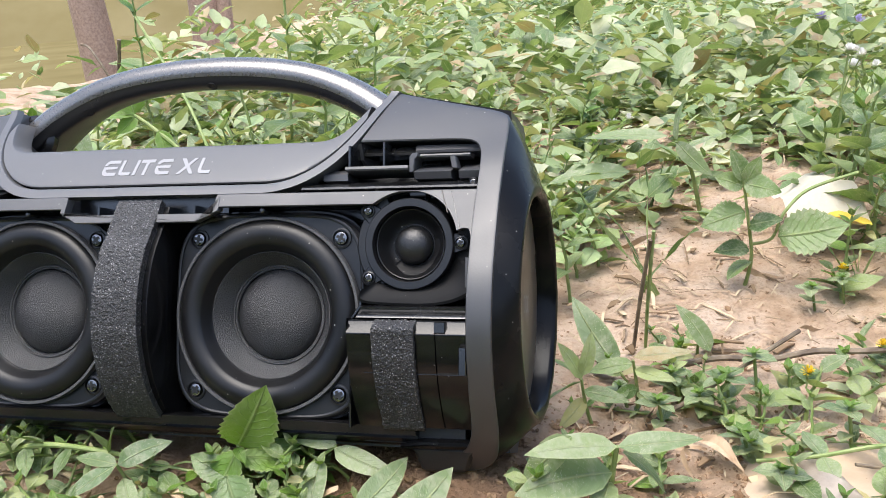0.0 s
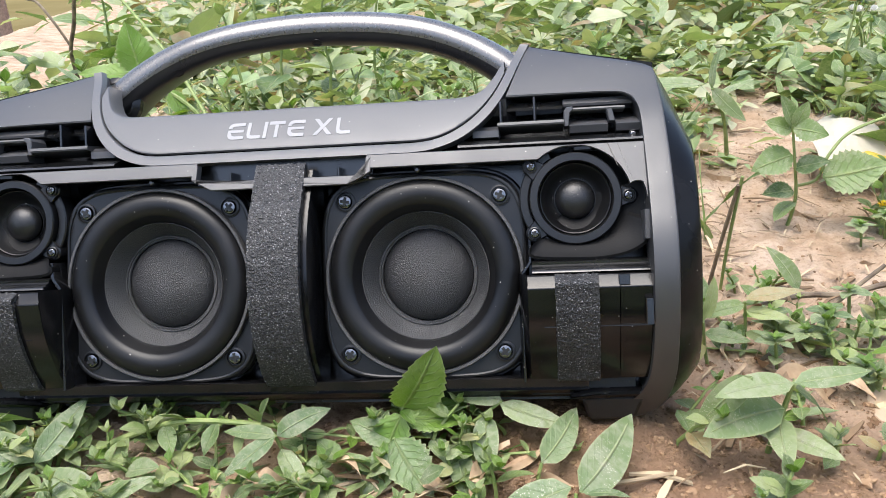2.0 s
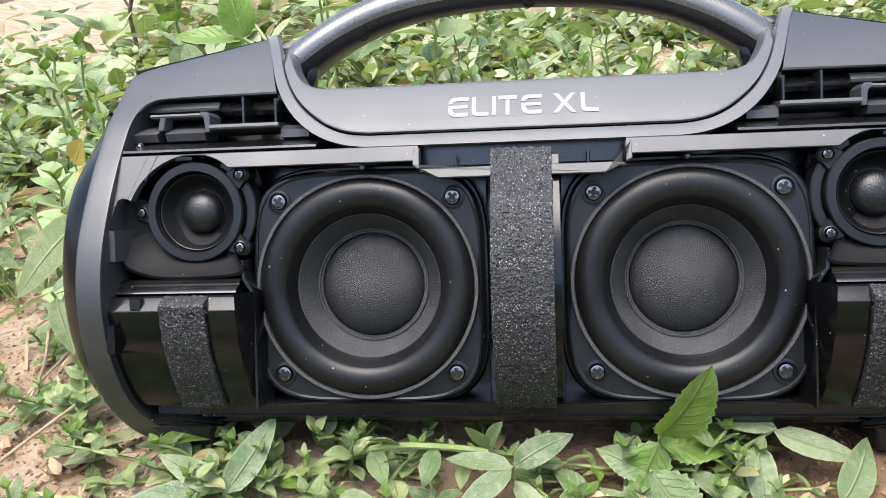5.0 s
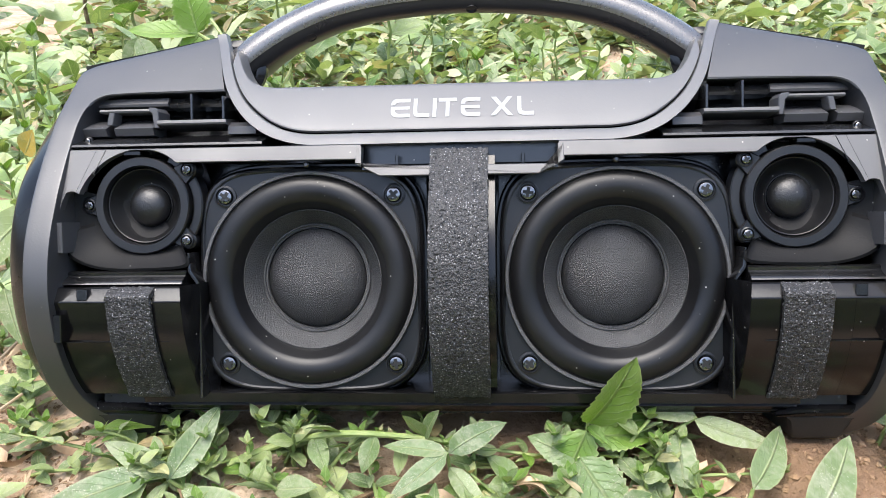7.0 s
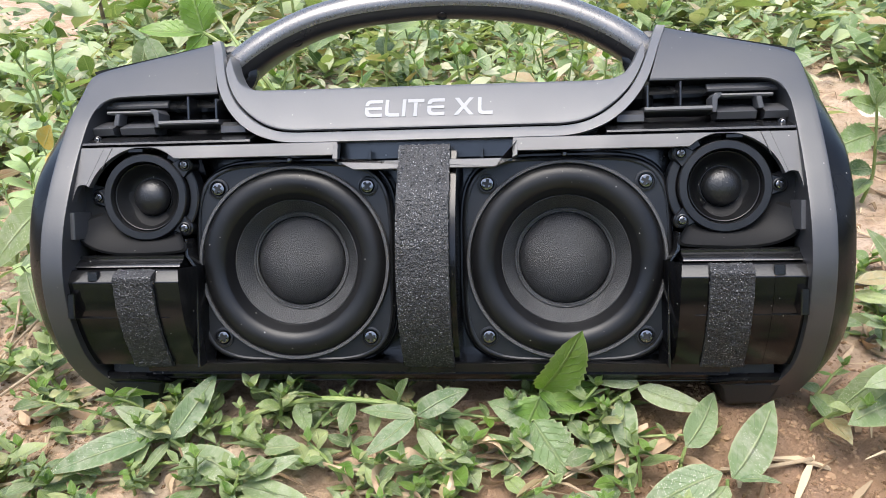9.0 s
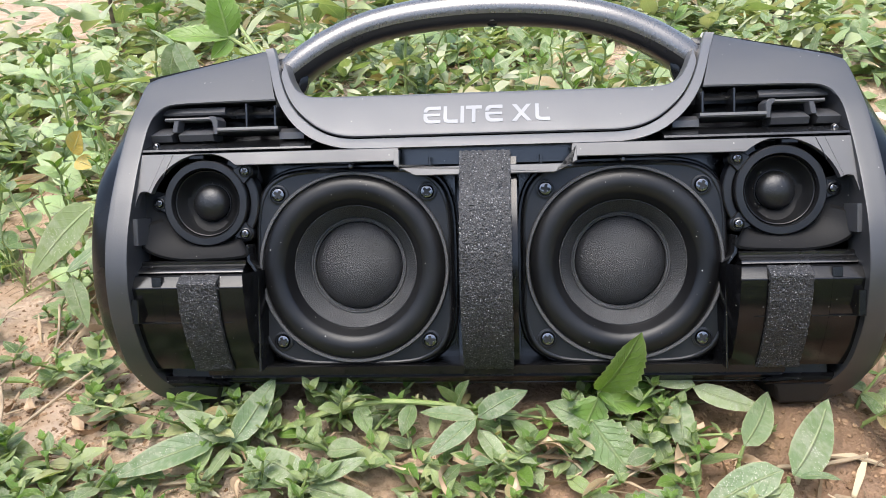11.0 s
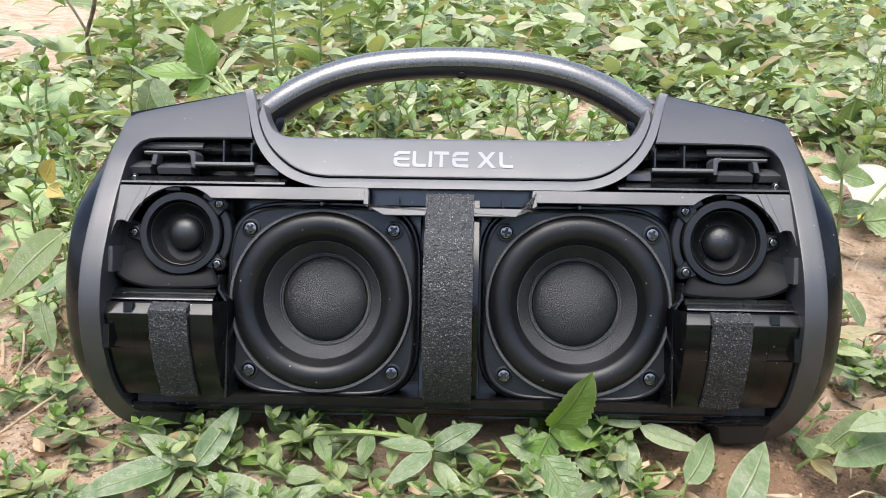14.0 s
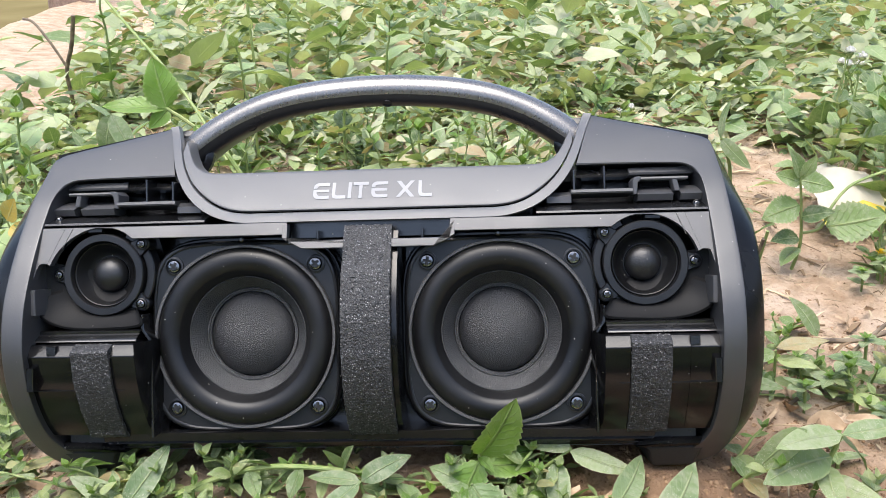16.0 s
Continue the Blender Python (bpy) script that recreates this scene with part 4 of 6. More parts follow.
    for v in foot.verts:
        v.co.y += 0.45 * max(0.0, 0.0150 - v.co.z)
    part("foot", foot, FOOTRUB, box, "dusty black rubber foot sunk in the soil")
    part("foot_collar", slab(bmesh.new(), [(x * s, z) for x, z in ((0.1400, 0.0150), (0.1500, 0.0182), (0.1740, 0.0186), (0.1815, 0.0190), (0.1790, 0.0140), (0.1480, 0.0130), (0.1400, 0.0128))], 0.0000, 0.045, 0.0016), CAP, box)
    # battery pad
    line = [(-0.0236, 0.0757), (-0.0262, 0.0742)] + [(front_y(z) - 0.0014, z) for z in [0.0720 - 0.004 * k for k in range(12)]] + [(-0.0085, 0.0242), (-0.0050, 0.0232)]
    foam("foam_pad", line, 0.0100, 0.1444 * s, 0.0022, "strip of black open-cell foam", 7 + s)


make_shell()
for side in (1, -1):
    make_frame(side)
make_lettering(make_panel())
for side in (1, -1):
    make_woofer(side)
    make_tweeter(side)
    make_inside(side)

# middle: tray below the panel, spine and foam strip, base bar
tray = slab(bmesh.new(), [(-0.0462, 0.1366), (-0.0462, 0.1290), (-0.0350, 0.1232), (0.0350, 0.1232), (0.0462, 0.1290), (0.0462, 0.1366), (0.0434, 0.1366), (0.0434, 0.1277), (-0.0434, 0.1277), (-0.0434, 0.1366)], -0.0083, -0.0030, 0.0004)
for v in tray.verts:
    v.co.y -= 0.42 * (0.1378 - v.co.z)
part("tray_lip", tray, PLATE, box, "satin grey-black lip of the tray")
for side in (1, -1):
    part("tray_rib", block(bmesh.new(), 0.0284 * side - 0.0007, 0.0284 * side + 0.0007, -0.004, 0.004, 0.1270, 0.1328, 0.0003), INNER, box)
part("tray_floor", bar(bmesh.new(), [(-0.0095, 0.1262), (-0.0095, 0.1272), (0.004, 0.1280), (0.004, 0.1262)], -0.0434, 0.0434), INNER, box)
part("tray_back", block(bmesh.new(), -0.0445, 0.0445, 0.0030, 0.010, 0.1290, 0.1385, 0.0003), INNER, box)
SPINE = [(-0.0062, 0.1320), (-0.0125, 0.1200), (-0.0190, 0.1080), (-0.0235, 0.0930), (-0.0248, 0.0770), (-0.0228, 0.0600), (-0.0165, 0.0430), (-0.0075, 0.0300), (0.0030, 0.0200), (0.0110, 0.0150)]
spine = [(p.x, p.y) for p in spline([(y, z, 0) for y, z in SPINE], 4)]
part("spine", bar(bmesh.new(), spine + [(0.0140, 0.0150), (0.0140, 0.1320)], -0.0105, 0.0158), BLACK, box, "glossy black rib between the woofers")
foam("foam_strip", [(-0.0088, 0.1352)] + [(y - 0.0042, z) for y, z in SPINE[1:-1]] + [(0.0085, 0.0125)], 0.0128, 0.0, 0.0040, "curved strip of black open-cell foam", 3)
part("base_bar", bar(bmesh.new(), [(-0.0040, 0.0252), (-0.0052, 0.0246), (-0.0040, 0.0202), (0.0004, 0.0190), (0.0000, 0.0180), (0.0050, 0.0142), (0.020, 0.0110), (0.030, 0.0110), (0.030, 0.0252)], -0.1490, 0.1490), BLACK, box, "black lower edge of the housing")

# handle: painted upper half, dark lower half, screw holes
GRIPLINE = [(-0.131, 0.057, 0.1735), (-0.121, 0.058, 0.1822), (-0.105, 0.059, 0.1945), (-0.088, 0.060, 0.2042), (-0.068, 0.060, 0.2118), (-0.045, 0.060, 0.2166), (-0.020, 0.060, 0.2190), (0.0, 0.060, 0.2196),
            (0.020, 0.060, 0.2190), (0.045, 0.060, 0.2166), (0.068, 0.060, 0.2118), (0.088, 0.060, 0.2042), (0.105, 0.059, 0.1945), (0.121, 0.058, 0.1822), (0.131, 0.057, 0.1735)]


def handle_half(a0, a1, r, count=18):
    bm = bmesh.new()
    path = spline(GRIPLINE, 5)
    rows = []
    for i, p in enumerate(path):
        d = (path[min(i + 1, len(path) - 1)] - path[max(i - 1, 0)]).normalized()
        up = Vector((0, 1, 0)).cross(d).normalized()
        up = -up if up.z < 0 else up
        back = Vector((0, 1, 0))
        deep = 0.022 * min(abs(p.x) / 0.125, 1.0) ** 1.7
        rows.append([p + r * (up * math.sin(radians(a)) * 0.98 - back * math.cos(radians(a)) * 1.12) + back * deep * max(-math.cos(radians(a)), 0.0) for a in [a0 + (a1 - a0) * k / count for k in range(count + 1)]])
    sheet(bm, rows)
    return bm


handle = part("handle", handle_half(-24, 204, 0.0098), HANDLE, box, "arched carrying handle with a grey metallic top")
part("grip", handle_half(-156, -24.4, 0.0095), GRIP, handle, "black plastic underside")
for x in (-0.080, 0.004, 0.088):
    z = curve_at([(p[0], p[2]) for p in GRIPLINE], x)
    slope = (curve_at([(p[0], p[2]) for p in GRIPLINE], x + 0.004) - z) / 0.004
    bm = lathe(bmesh.new(), [(0.0030, 0.0006), (0.0030, -0.0003), (0.0024, -0.0003), (0.0020, 0.0008)], 0, 0, 16)
    bm.transform(Matrix.Translation((x, 0.060 - 0.0046, z - 0.0086)) @ Matrix.Rotation(-math.atan(slope), 4, "Y") @ Matrix.Rotation(radians(64), 4, "X"))
    part("screw_hole", bm, SOCKET, handle)
for side in (1, -1):
    bm = bmesh.new()
    lathe(bm, [(0.0150, 0.0), (0.0150, 0.004), (0.0120, 0.006), (0.0105, 0.006)], 0, 0, 32, False)
    bm.transform(Matrix.Translation((0.119 * side, 0.0585, 0.1835)) @ Euler((radians(90), radians(-40 * side), 0)).to_matrix().to_4x4() @ Euler((radians(90), 0, 0)).to_matrix().to_4x4())
    part("handle_socket", bm, BLACK, box)
    bm = bmesh.new()
    rows = []
    for k in range(9):
        x = 0.135 + 0.04 * k / 8
        t = shell_top(x)
        rows.append([(x * side, 0.050, t - 0.001), (x * side, 0.050, t + 0.0010), (x * side, 0.053, t + 0.0018), (x * side, 0.070, t + 0.0018), (x * side, 0.074, t)])
    sheet(bm, rows)
    part("button_pad", bm, FOOTRUB, box)


for ob in box.children_recursive:
    if ob.type == "MESH" and ob.name.split(".")[0] not in ("surround", "cone", "dome", "dust_cap", "handle", "grip", "foam_strip", "foam_pad", "letter"):
        ob.modifiers.new("even_normals", "WEIGHTED_NORMAL").keep_sharp = True


# ---- plants ----
def leaf_width(kind, v):
    if kind == "lance":
        return 0.122 * max(v, 0.0) ** 0.55 * max(1 - v, 0.0) ** 0.90 / 0.382 + (0.006 if v < 0.05 else 0.0)
    if kind == "ovate":
        return 0.265 * math.sin(math.pi * v ** 0.78) ** 0.9 if v > 0 else 0.0
    if kind == "serrate":
        w = 0.30 * math.sin(math.pi * min(v, 1) ** 0.72) ** 0.85 if 0 < v < 1 else 0.0
        return w
    if kind == "blade":
        return 0.022 * (1 - v ** 2.2) + 0.002
    return 0.36 * math.sin(math.pi * v ** 0.9) ** 0.7 if v > 0 else 0.0


def leaf_shape(kind, rng, segs):
    """Points and faces of a leaf one unit long, lying along y, folded a little along its midrib and bent."""
    fold, bend, wave = rng.uniform(0.12, 0.40), rng.uniform(-0.05, 0.42), rng.uniform(0.0, 0.03)
    curl = rng.uniform(-0.10, 0.10)
    phase = rng.uniform(0, 6)
    pts, uvs, faces = [], [], []
    teeth = kind == "serrate"
    for k in range(segs + 1):
        v = k / segs
        w = leaf_width(kind, v)
        if teeth and 0 < k < segs:
            w *= 1.0 if k % 2 else 0.88
        y, z = v - 0.12 * bend * v * v, -bend * v * v * 0.55 + 0.10 * bend * v
        cx = curl * v * v
        for side, share in ((-1, 1.0), (-1, 0.5), (0, 0.0), (1, 0.5), (1, 1.0)):
            q = share * w
            lift = fold * q + wave * share * math.sin(9 * v + phase + side)
            if share == 0.5:
                lift += 0.05 * w
            back = (0.018 if teeth and k % 2 == 0 and share == 1.0 else 0.0)
            pts.append((cx + side * q * (1 - 0.3 * fold), y + back, z + lift))
            uvs.append((0.5 + side * share * 0.5, v))
    for k in range(segs):
        for i in range(4):
            a = k * 5 + i
            faces.append((a, a + 1, a + 6, a + 5))
    return pts, faces, uvs


LEAVES = {}
leaf_rng = random.Random(11)


def leaf_mesh(kind, material):
    """One of a few shared leaf meshes of a kind."""
    key = (kind, material.name, leaf_rng.randrange(5))
    if key not in LEAVES:
        pts, faces, uvs = leaf_shape(kind, leaf_rng, 22 if kind == "serrate" else 8)
        me = bpy.data.meshes.new("leaf")
        me.from_pydata(pts, [], faces)
        layer = me.uv_layers.new(name="UVMap")
        for loop in me.loops:
            layer.data[loop.index].uv = uvs[loop.vertex_index]
        me.materials.append(material)
        me.shade_smooth()
        LEAVES[key] = me
    return LEAVES[key]


def leaf_pose(base, direction, length, width, roll):
    d = Vector(direction).normalized()
    up = Vector((0, 0, 1)) - d * d.z
    up = up.normalized() if up.length > 0.05 else Vector((0, -1, 0))
    up = Matrix.Rotation(roll, 3, d) @ up
    side = d.cross(up)
    m = Matrix((side * length * width, d * length, up * length)).transposed().to_4x4()
    m.translation = base
    return m


def add_leaf(root, kind, material, base, direction, length, width=1.0, roll=0.0, label=""):
    ob = new("leaf", leaf_mesh(kind, material))
    ob.parent = root
    ob.matrix_basis = leaf_pose(Vector(base), direction, length, width, roll)
    return tagged(ob, label)


def weed(x, y, rng, height, nodes, size, kind="ovate", material=None, lean=(0, 0), label="small green weed with dusty oval leaves", name="weed", width=1.0, top=True, group="weeds round the loudspeaker", z=None, open_up=0.45):
    """A leafy shoot: a bent stem with crossed pairs of leaves, the youngest small and bright at the tip."""
    root = tagged(new(name), label, "plant", group)
    root.location = (x, y, ground_z(x, y) - 0.001 if z is None else z)
    tip = Vector((lean[0], lean[1], height))
    path = []
    for k in range(9):
        u = k / 8
        path.append(Vector((tip.x * u ** 1.4 + rng.uniform(-1, 1) * 0.02 * height, tip.y * u ** 1.4 + rng.uniform(-1, 1) * 0.02 * height, tip.z * (u ** 0.85))))
    thick = max(0.0007, 0.0013 * (size / 0.03) ** 0.5)
    part("stem", tube(bmesh.new(), path, [thick * (1.15 - 0.5 * k / 8) for k in range(9)], 6), STEM, root)
    spin = rng.uniform(0, 6.28)
    for j in range(nodes):
        u = 0.18 + 0.80 * (j + 0.5) / nodes if nodes > 1 else 0.95
        i = min(int(u * 8), 7)
        p = path[i].lerp(path[i + 1], u * 8 - i)
        grown = 1.0 - 0.45 * (j / max(nodes - 1, 1))
        for side in (0, 1):
            a = spin + math.pi * side + rng.uniform(-0.35, 0.35)
            lift = rng.uniform(-0.1, 0.5) + open_up * j / max(nodes, 1)
            d = (math.cos(a) * math.cos(lift), math.sin(a) * math.cos(lift), math.sin(lift))
            mat = material or (VIVID if rng.random() < 0.10 else PALE if rng.random() < 0.25 else LEAF)
            add_leaf(root, kind, mat, p, d, size * grown * rng.uniform(0.75, 1.15), width * rng.uniform(0.85, 1.15), rng.uniform(-0.5, 0.5))
        spin += math.pi / 2 + rng.uniform(-0.3, 0.3)
    if top:
        for side in range(3):
            a = spin + side * 2.1
            add_leaf(root, kind, VIVID if rng.random() < 0.5 else LEAF, path[-1], (math.cos(a) * 0.55, math.sin(a) * 0.55, 0.8), size * 0.38, width, rng.uniform(-0.4, 0.4))
    return root


def shaped(name, label, stem_points, leaves, material, kind, group="weeds round the loudspeaker", stem=0.0011):
    """A plant whose leaves are set one by one: (base, tip, width, roll)."""
    root = tagged(new(name), label, "plant", group)
    foot = Vector(stem_points[0])
    root.location = foot
    path = spline([Vector(p) - foot for p in stem_points], 5)
    part("stem", tube(bmesh.new(), path, [stem * (1.2 - 0.5 * k / len(path)) for k in range(len(path))], 7), STEM, root)
    for base, tip, width, roll in leaves:
        d = Vector(tip) - Vector(base)
        if isinstance(roll, tuple):
            way = d.normalized()
            up = (Vector((0, 0, 1)) - way * way.z).normalized()
            face = (Vector(roll) - way * way.dot(Vector(roll))).normalized()
            roll = math.atan2(way.dot(up.cross(face)), up.dot(face))
        add_leaf(root, kind, material, Vector(base) - foot, d, d.length * 1.04, width, roll)
    return root


def twig(name, label, points, r, material=None, group="twigs and dry stalks"):
    foot = Vector(points[0])
    root = tagged(part(name, tube(bmesh.new(), [q - foot for q in spline(points, 5)], r, 7), material or TWIG), label, "twig", group)
    root.location = foot
    return root


# plants whose leaves reach in front of the housing; the last value of a leaf is its roll or the way that its face looks
OUT = (0.45, -0.80, 0.45)
shaped("nettle_weed", "bright green weed with toothed leaves before a woofer", [(0.056, 0.004, 0.002), (0.056, 0.002, 0.02), (0.0562, 0.000, 0.040)],
       [((0.0562, 0.000, 0.0385), (0.0785, -0.004, 0.0700), 1.42, (0.62, -0.72, 0.3)), ((0.0565, 0.000, 0.032), (0.086, 0.004, 0.031), 0.95, (0.1, -0.5, 0.8)), ((0.056, -0.001, 0.036), (0.0430, -0.014, 0.012), 1.15, (-0.2, -0.8, 0.5)),
        ((0.057, 0.002, 0.030), (0.085, 0.010, 0.036), 1.05, (0.1, -0.6, 0.7)), ((0.056, -0.001, 0.038), (0.064, -0.010, 0.036), 0.9, 0.2)], VIVID, "serrate")
shaped("nettle_weed", "low weed with broad dull green toothed leaves", [(0.052, 0.0, 0.0), (0.052, -0.004, 0.016), (0.052, -0.008, 0.026)],
       [((0.052, -0.008, 0.026), (0.069, -0.033, 0.008), 1.25, (0.0, -0.5, 0.85)), ((0.052, -0.006, 0.024), (0.030, -0.004, 0.034), 1.1, (0.0, -0.7, 0.7)), ((0.052, -0.006, 0.020), (0.040, -0.034, 0.008), 1.1, 0.0)], TOOTHED, "serrate")
shaped("broadleaf_weed", "weed with long pale green pointed leaves", [(-0.120, -0.012, 0.000), (-0.126, -0.018, 0.012), (-0.133, -0.021, 0.022)],
       [((-0.133, -0.021, 0.022), (-0.112, 0.006, 0.0435), 1.50, (0.2, -0.75, 0.6)), ((-0.134, -0.019, 0.022), (-0.162, -0.012, 0.038), 1.63, (0.0, -0.6, 0.8)), ((-0.140, -0.020, 0.024), (-0.193, -0.036, 0.016), 1.29, (0.0, -0.5, 0.85)), ((-0.134, -0.022, 0.020), (-0.146, -0.036, 0.012), 1.98, 0.1),
        ((-0.138, -0.018, 0.018), (-0.176, -0.010, 0.020), 1.38, 0.2)], PALE, "lance")
shaped("broadleaf_weed", "weed with broad pale folded leaves", [(-0.086, -0.052, 0.0), (-0.087, -0.049, 0.010), (-0.089, -0.046, 0.019)],
       [((-0.089, -0.046, 0.019), (-0.121, -0.030, 0.027), 1.89, (0.1, -0.6, 0.8)), ((-0.089, -0.046, 0.018), (-0.124, -0.036, 0.014), 1.72, 0.0), ((-0.088, -0.046, 0.019), (-0.060, -0.040, 0.024), 1.29, (0.0, -0.5, 0.8)), ((-0.089, -0.048, 0.016), (-0.054, -0.056, 0.012), 1.63, 0.1)], PALE, "lance")
shaped("broadleaf_weed", "weed with long pale green pointed leaves", [(-0.004, 0.004, 0.000), (-0.006, -0.006, 0.016), (-0.007, -0.012, 0.031)],
       [((-0.006, -0.012, 0.031), (0.017, -0.002, 0.0455), 1.72, (0.1, -0.75, 0.6)), ((-0.007, -0.012, 0.031), (-0.030, -0.032, 0.020), 1.38, (-0.1, -0.5, 0.8)), ((-0.007, -0.012, 0.031), (-0.036, -0.004, 0.031), 1.29, (0.0, -0.4, 0.9)), ((-0.006, -0.010, 0.022), (0.012, -0.034, 0.010), 1.38, 0.1)], PALE, "lance")
shaped("broadleaf_weed", "creeping weed with pale dusty pointed leaves", [(0.072, 0.004, 0.008), (0.086, 0.006, 0.022), (0.106, 0.008, 0.037)],
       [((0.098, 0.005, 0.031), (0.096, -0.022, 0.011), 1.72, (0.0, -0.6, 0.8)), ((0.105, 0.007, 0.036), (0.137, -0.006, 0.027), 1.38, (0.1, -0.6, 0.8)), ((0.106, 0.008, 0.037), (0.079, 0.014, 0.042), 1.46, (0.0, -0.6, 0.8)), ((0.097, 0.004, 0.022), (0.073, -0.024, 0.012), 1.63, 0.1)], PALE, "lance")
shaped("broadleaf_weed", "low weed with one pale dusty leaf", [(0.122, -0.026, 0.006), (0.123, -0.024, 0.014), (0.125, -0.022, 0.021)],
       [((0.125, -0.022, 0.021), (0.148, 0.001, 0.0345), 1.81, (0.1, -0.7, 0.7)), ((0.080, -0.006, 0.020), (0.094, -0.030, 0.012), 1.98, 0.0)], PALE, "lance")
shaped("broadleaf_weed", "weed with broad pale dusty leaves on bare soil", [(0.140, -0.050, 0.0), (0.140, -0.047, 0.010), (0.140, -0.044, 0.020)],
       [((0.142, -0.044, 0.021), (0.174, -0.011, 0.0335), 1.72, (0.1, -0.7, 0.7)), ((0.138, -0.042, 0.022), (0.094, -0.052, 0.012), 1.63, (-0.1, -0.5, 0.8)), ((0.140, -0.046, 0.018), (0.122, -0.066, 0.010), 1.72, 0.0), ((0.144, -0.044, 0.020), (0.164, -0.042, 0.022), 1.12, 0.1)], PALE, "lance")
shaped("broadleaf_weed", "arching weed with long pale green leaves", [(0.236, 0.012, -0.004), (0.240, 0.006, 0.024), (0.2435, 0.000, 0.0490)],
       [((0.2435, 0.000, 0.049), (0.2045, -0.012, 0.056), 1.46, (0.0, -0.35, 0.95)), ((0.224, -0.004, 0.055), (0.1955, 0.001, 0.028), 1.46, (-0.2, -0.85, 0.4)), ((0.244, 0.000, 0.049), (0.280, 0.004, 0.0515), 1.46, (0.1, -0.35, 0.9)), ((0.241, 0.002, 0.034), (0.199, -0.013, 0.039), 1.89, (0.0, -0.55, 0.8)),
        ((0.240, 0.004, 0.028), (0.232, -0.026, 0.022), 1.72, 0.1), ((0.246, 0.004, 0.044), (0.268, 0.016, 0.024), 1.55, 0.4), ((0.240, 0.004, 0.020), (0.262, -0.018, 0.018), 1.72, (0.2, -0.6, 0.8))], PALE, "lance", stem=0.0015)
shaped("broadleaf_weed", "upright dusty weed beside the loudspeaker's end", [(0.226, 0.104, -0.004), (0.222, 0.100, 0.014), (0.220, 0.096, 0.034)],
       [((0.220, 0.096, 0.032), (0.199, 0.080, 0.030), 0.86, 0.4), ((0.220, 0.096, 0.034), (0.212, 0.094, 0.058), 1.46, OUT), ((0.220, 0.096, 0.036), (0.230, 0.098, 0.060), 1.46, OUT), ((0.221, 0.098, 0.026), (0.246, 0.090, 0.024), 1.55, (0.1, -0.6, 0.8)), ((0.222, 0.100, 0.020), (0.207, 0.088, 0.006), 1.72, OUT), ((0.220, 0.096, 0.034), (0.204, 0.104, 0.046), 1.29, 0.2)], LEAF, "lance")
shaped("broadleaf_weed", "upright dusty weed beside the loudspeaker's end", [(0.250, 0.124, -0.004), (0.250, 0.122, 0.016), (0.248, 0.118, 0.036)],
       [((0.248, 0.118, 0.034), (0.222, 0.112, 0.034), 1.63, (0.0, -0.6, 0.8)), ((0.248, 0.118, 0.038), (0.282, 0.116, 0.044), 1.29, (0.0, -0.4, 0.9)), ((0.249, 0.118, 0.030), (0.270, 0.104, 0.030), 1.55, (0.1, -0.6, 0.8)), ((0.250, 0.121, 0.016), (0.236, 0.106, 0.020), 1.72, OUT), ((0.250, 0.121, 0.014), (0.262, 0.110, 0.012), 1.72, OUT)], LEAF, "lance")
shaped("broadleaf_weed", "weed with one broad pale leaf behind the end", [(0.226, 0.175, 0.0), (0.223, 0.172, 0.014), (0.220, 0.168, 0.026)],
       [((0.238, 0.160, 0.010), (0.203, 0.176, 0.050), 1.46, (0.2, -0.8, 0.5)), ((0.294, 0.168, 0.020), (0.279, 0.172, 0.052), 1.55, (0.3, -0.8, 0.5))], PALE, "lance")
shaped("broadleaf_weed", "weed with long pale pointed leaves behind the housing", [(0.300, 0.430, 0.040), (0.292, 0.412, 0.080), (0.279, 0.400, 0.109)],
       [((0.279, 0.400, 0.109), (0.278, 0.400, 0.144), 1.12, OUT), ((0.279, 0.400, 0.109), (0.304, 0.396, 0.076), 1.46, (0.1, -0.9, 0.4)), ((0.272, 0.402, 0.113), (0.204, 0.400, 0.120), 0.95, (0.0, -0.45, 0.9)), ((0.240, 0.404, 0.082), (0.168, 0.400, 0.087), 1.29, (0.0, -0.5, 0.85)), ((0.285, 0.405, 0.100), (0.320, 0.420, 0.112), 1.12, 0.1)], PALE, "lance", stem=0.0018)
shaped("nettle_weed", "weed with toothed crinkled leaves beside bare soil", [(0.330, 0.330, 0.004), (0.334, 0.326, 0.030), (0.330, 0.322, 0.064), (0.326, 0.320, 0.092)],
       [((0.352, 0.320, 0.048), (0.400, 0.318, 0.054), 1.35, (0.1, -0.75, 0.6)), ((0.328, 0.321, 0.068), (0.296, 0.316, 0.060), 1.35, (0.0, -0.7, 0.6)), ((0.326, 0.320, 0.088), (0.306, 0.316, 0.098), 1.3, OUT), ((0.326, 0.320, 0.090), (0.352, 0.314, 0.086), 1.3, OUT), ((0.326, 0.320, 0.092), (0.318, 0.322, 0.116), 1.2, OUT), ((0.327, 0.320, 0.090), (0.338, 0.322, 0.110), 1.1, OUT),
        ((0.331, 0.323, 0.056), (0.352, 0.310, 0.066), 1.2, (0.1, -0.6, 0.7)), ((0.332, 0.326, 0.036), (0.306, 0.318, 0.038), 1.2, (0.0, -0.6, 0.8)), ((0.333, 0.328, 0.026), (0.314, 0.314, 0.018), 1.3, 0.1)], LEAF, "serrate", stem=0.0014)
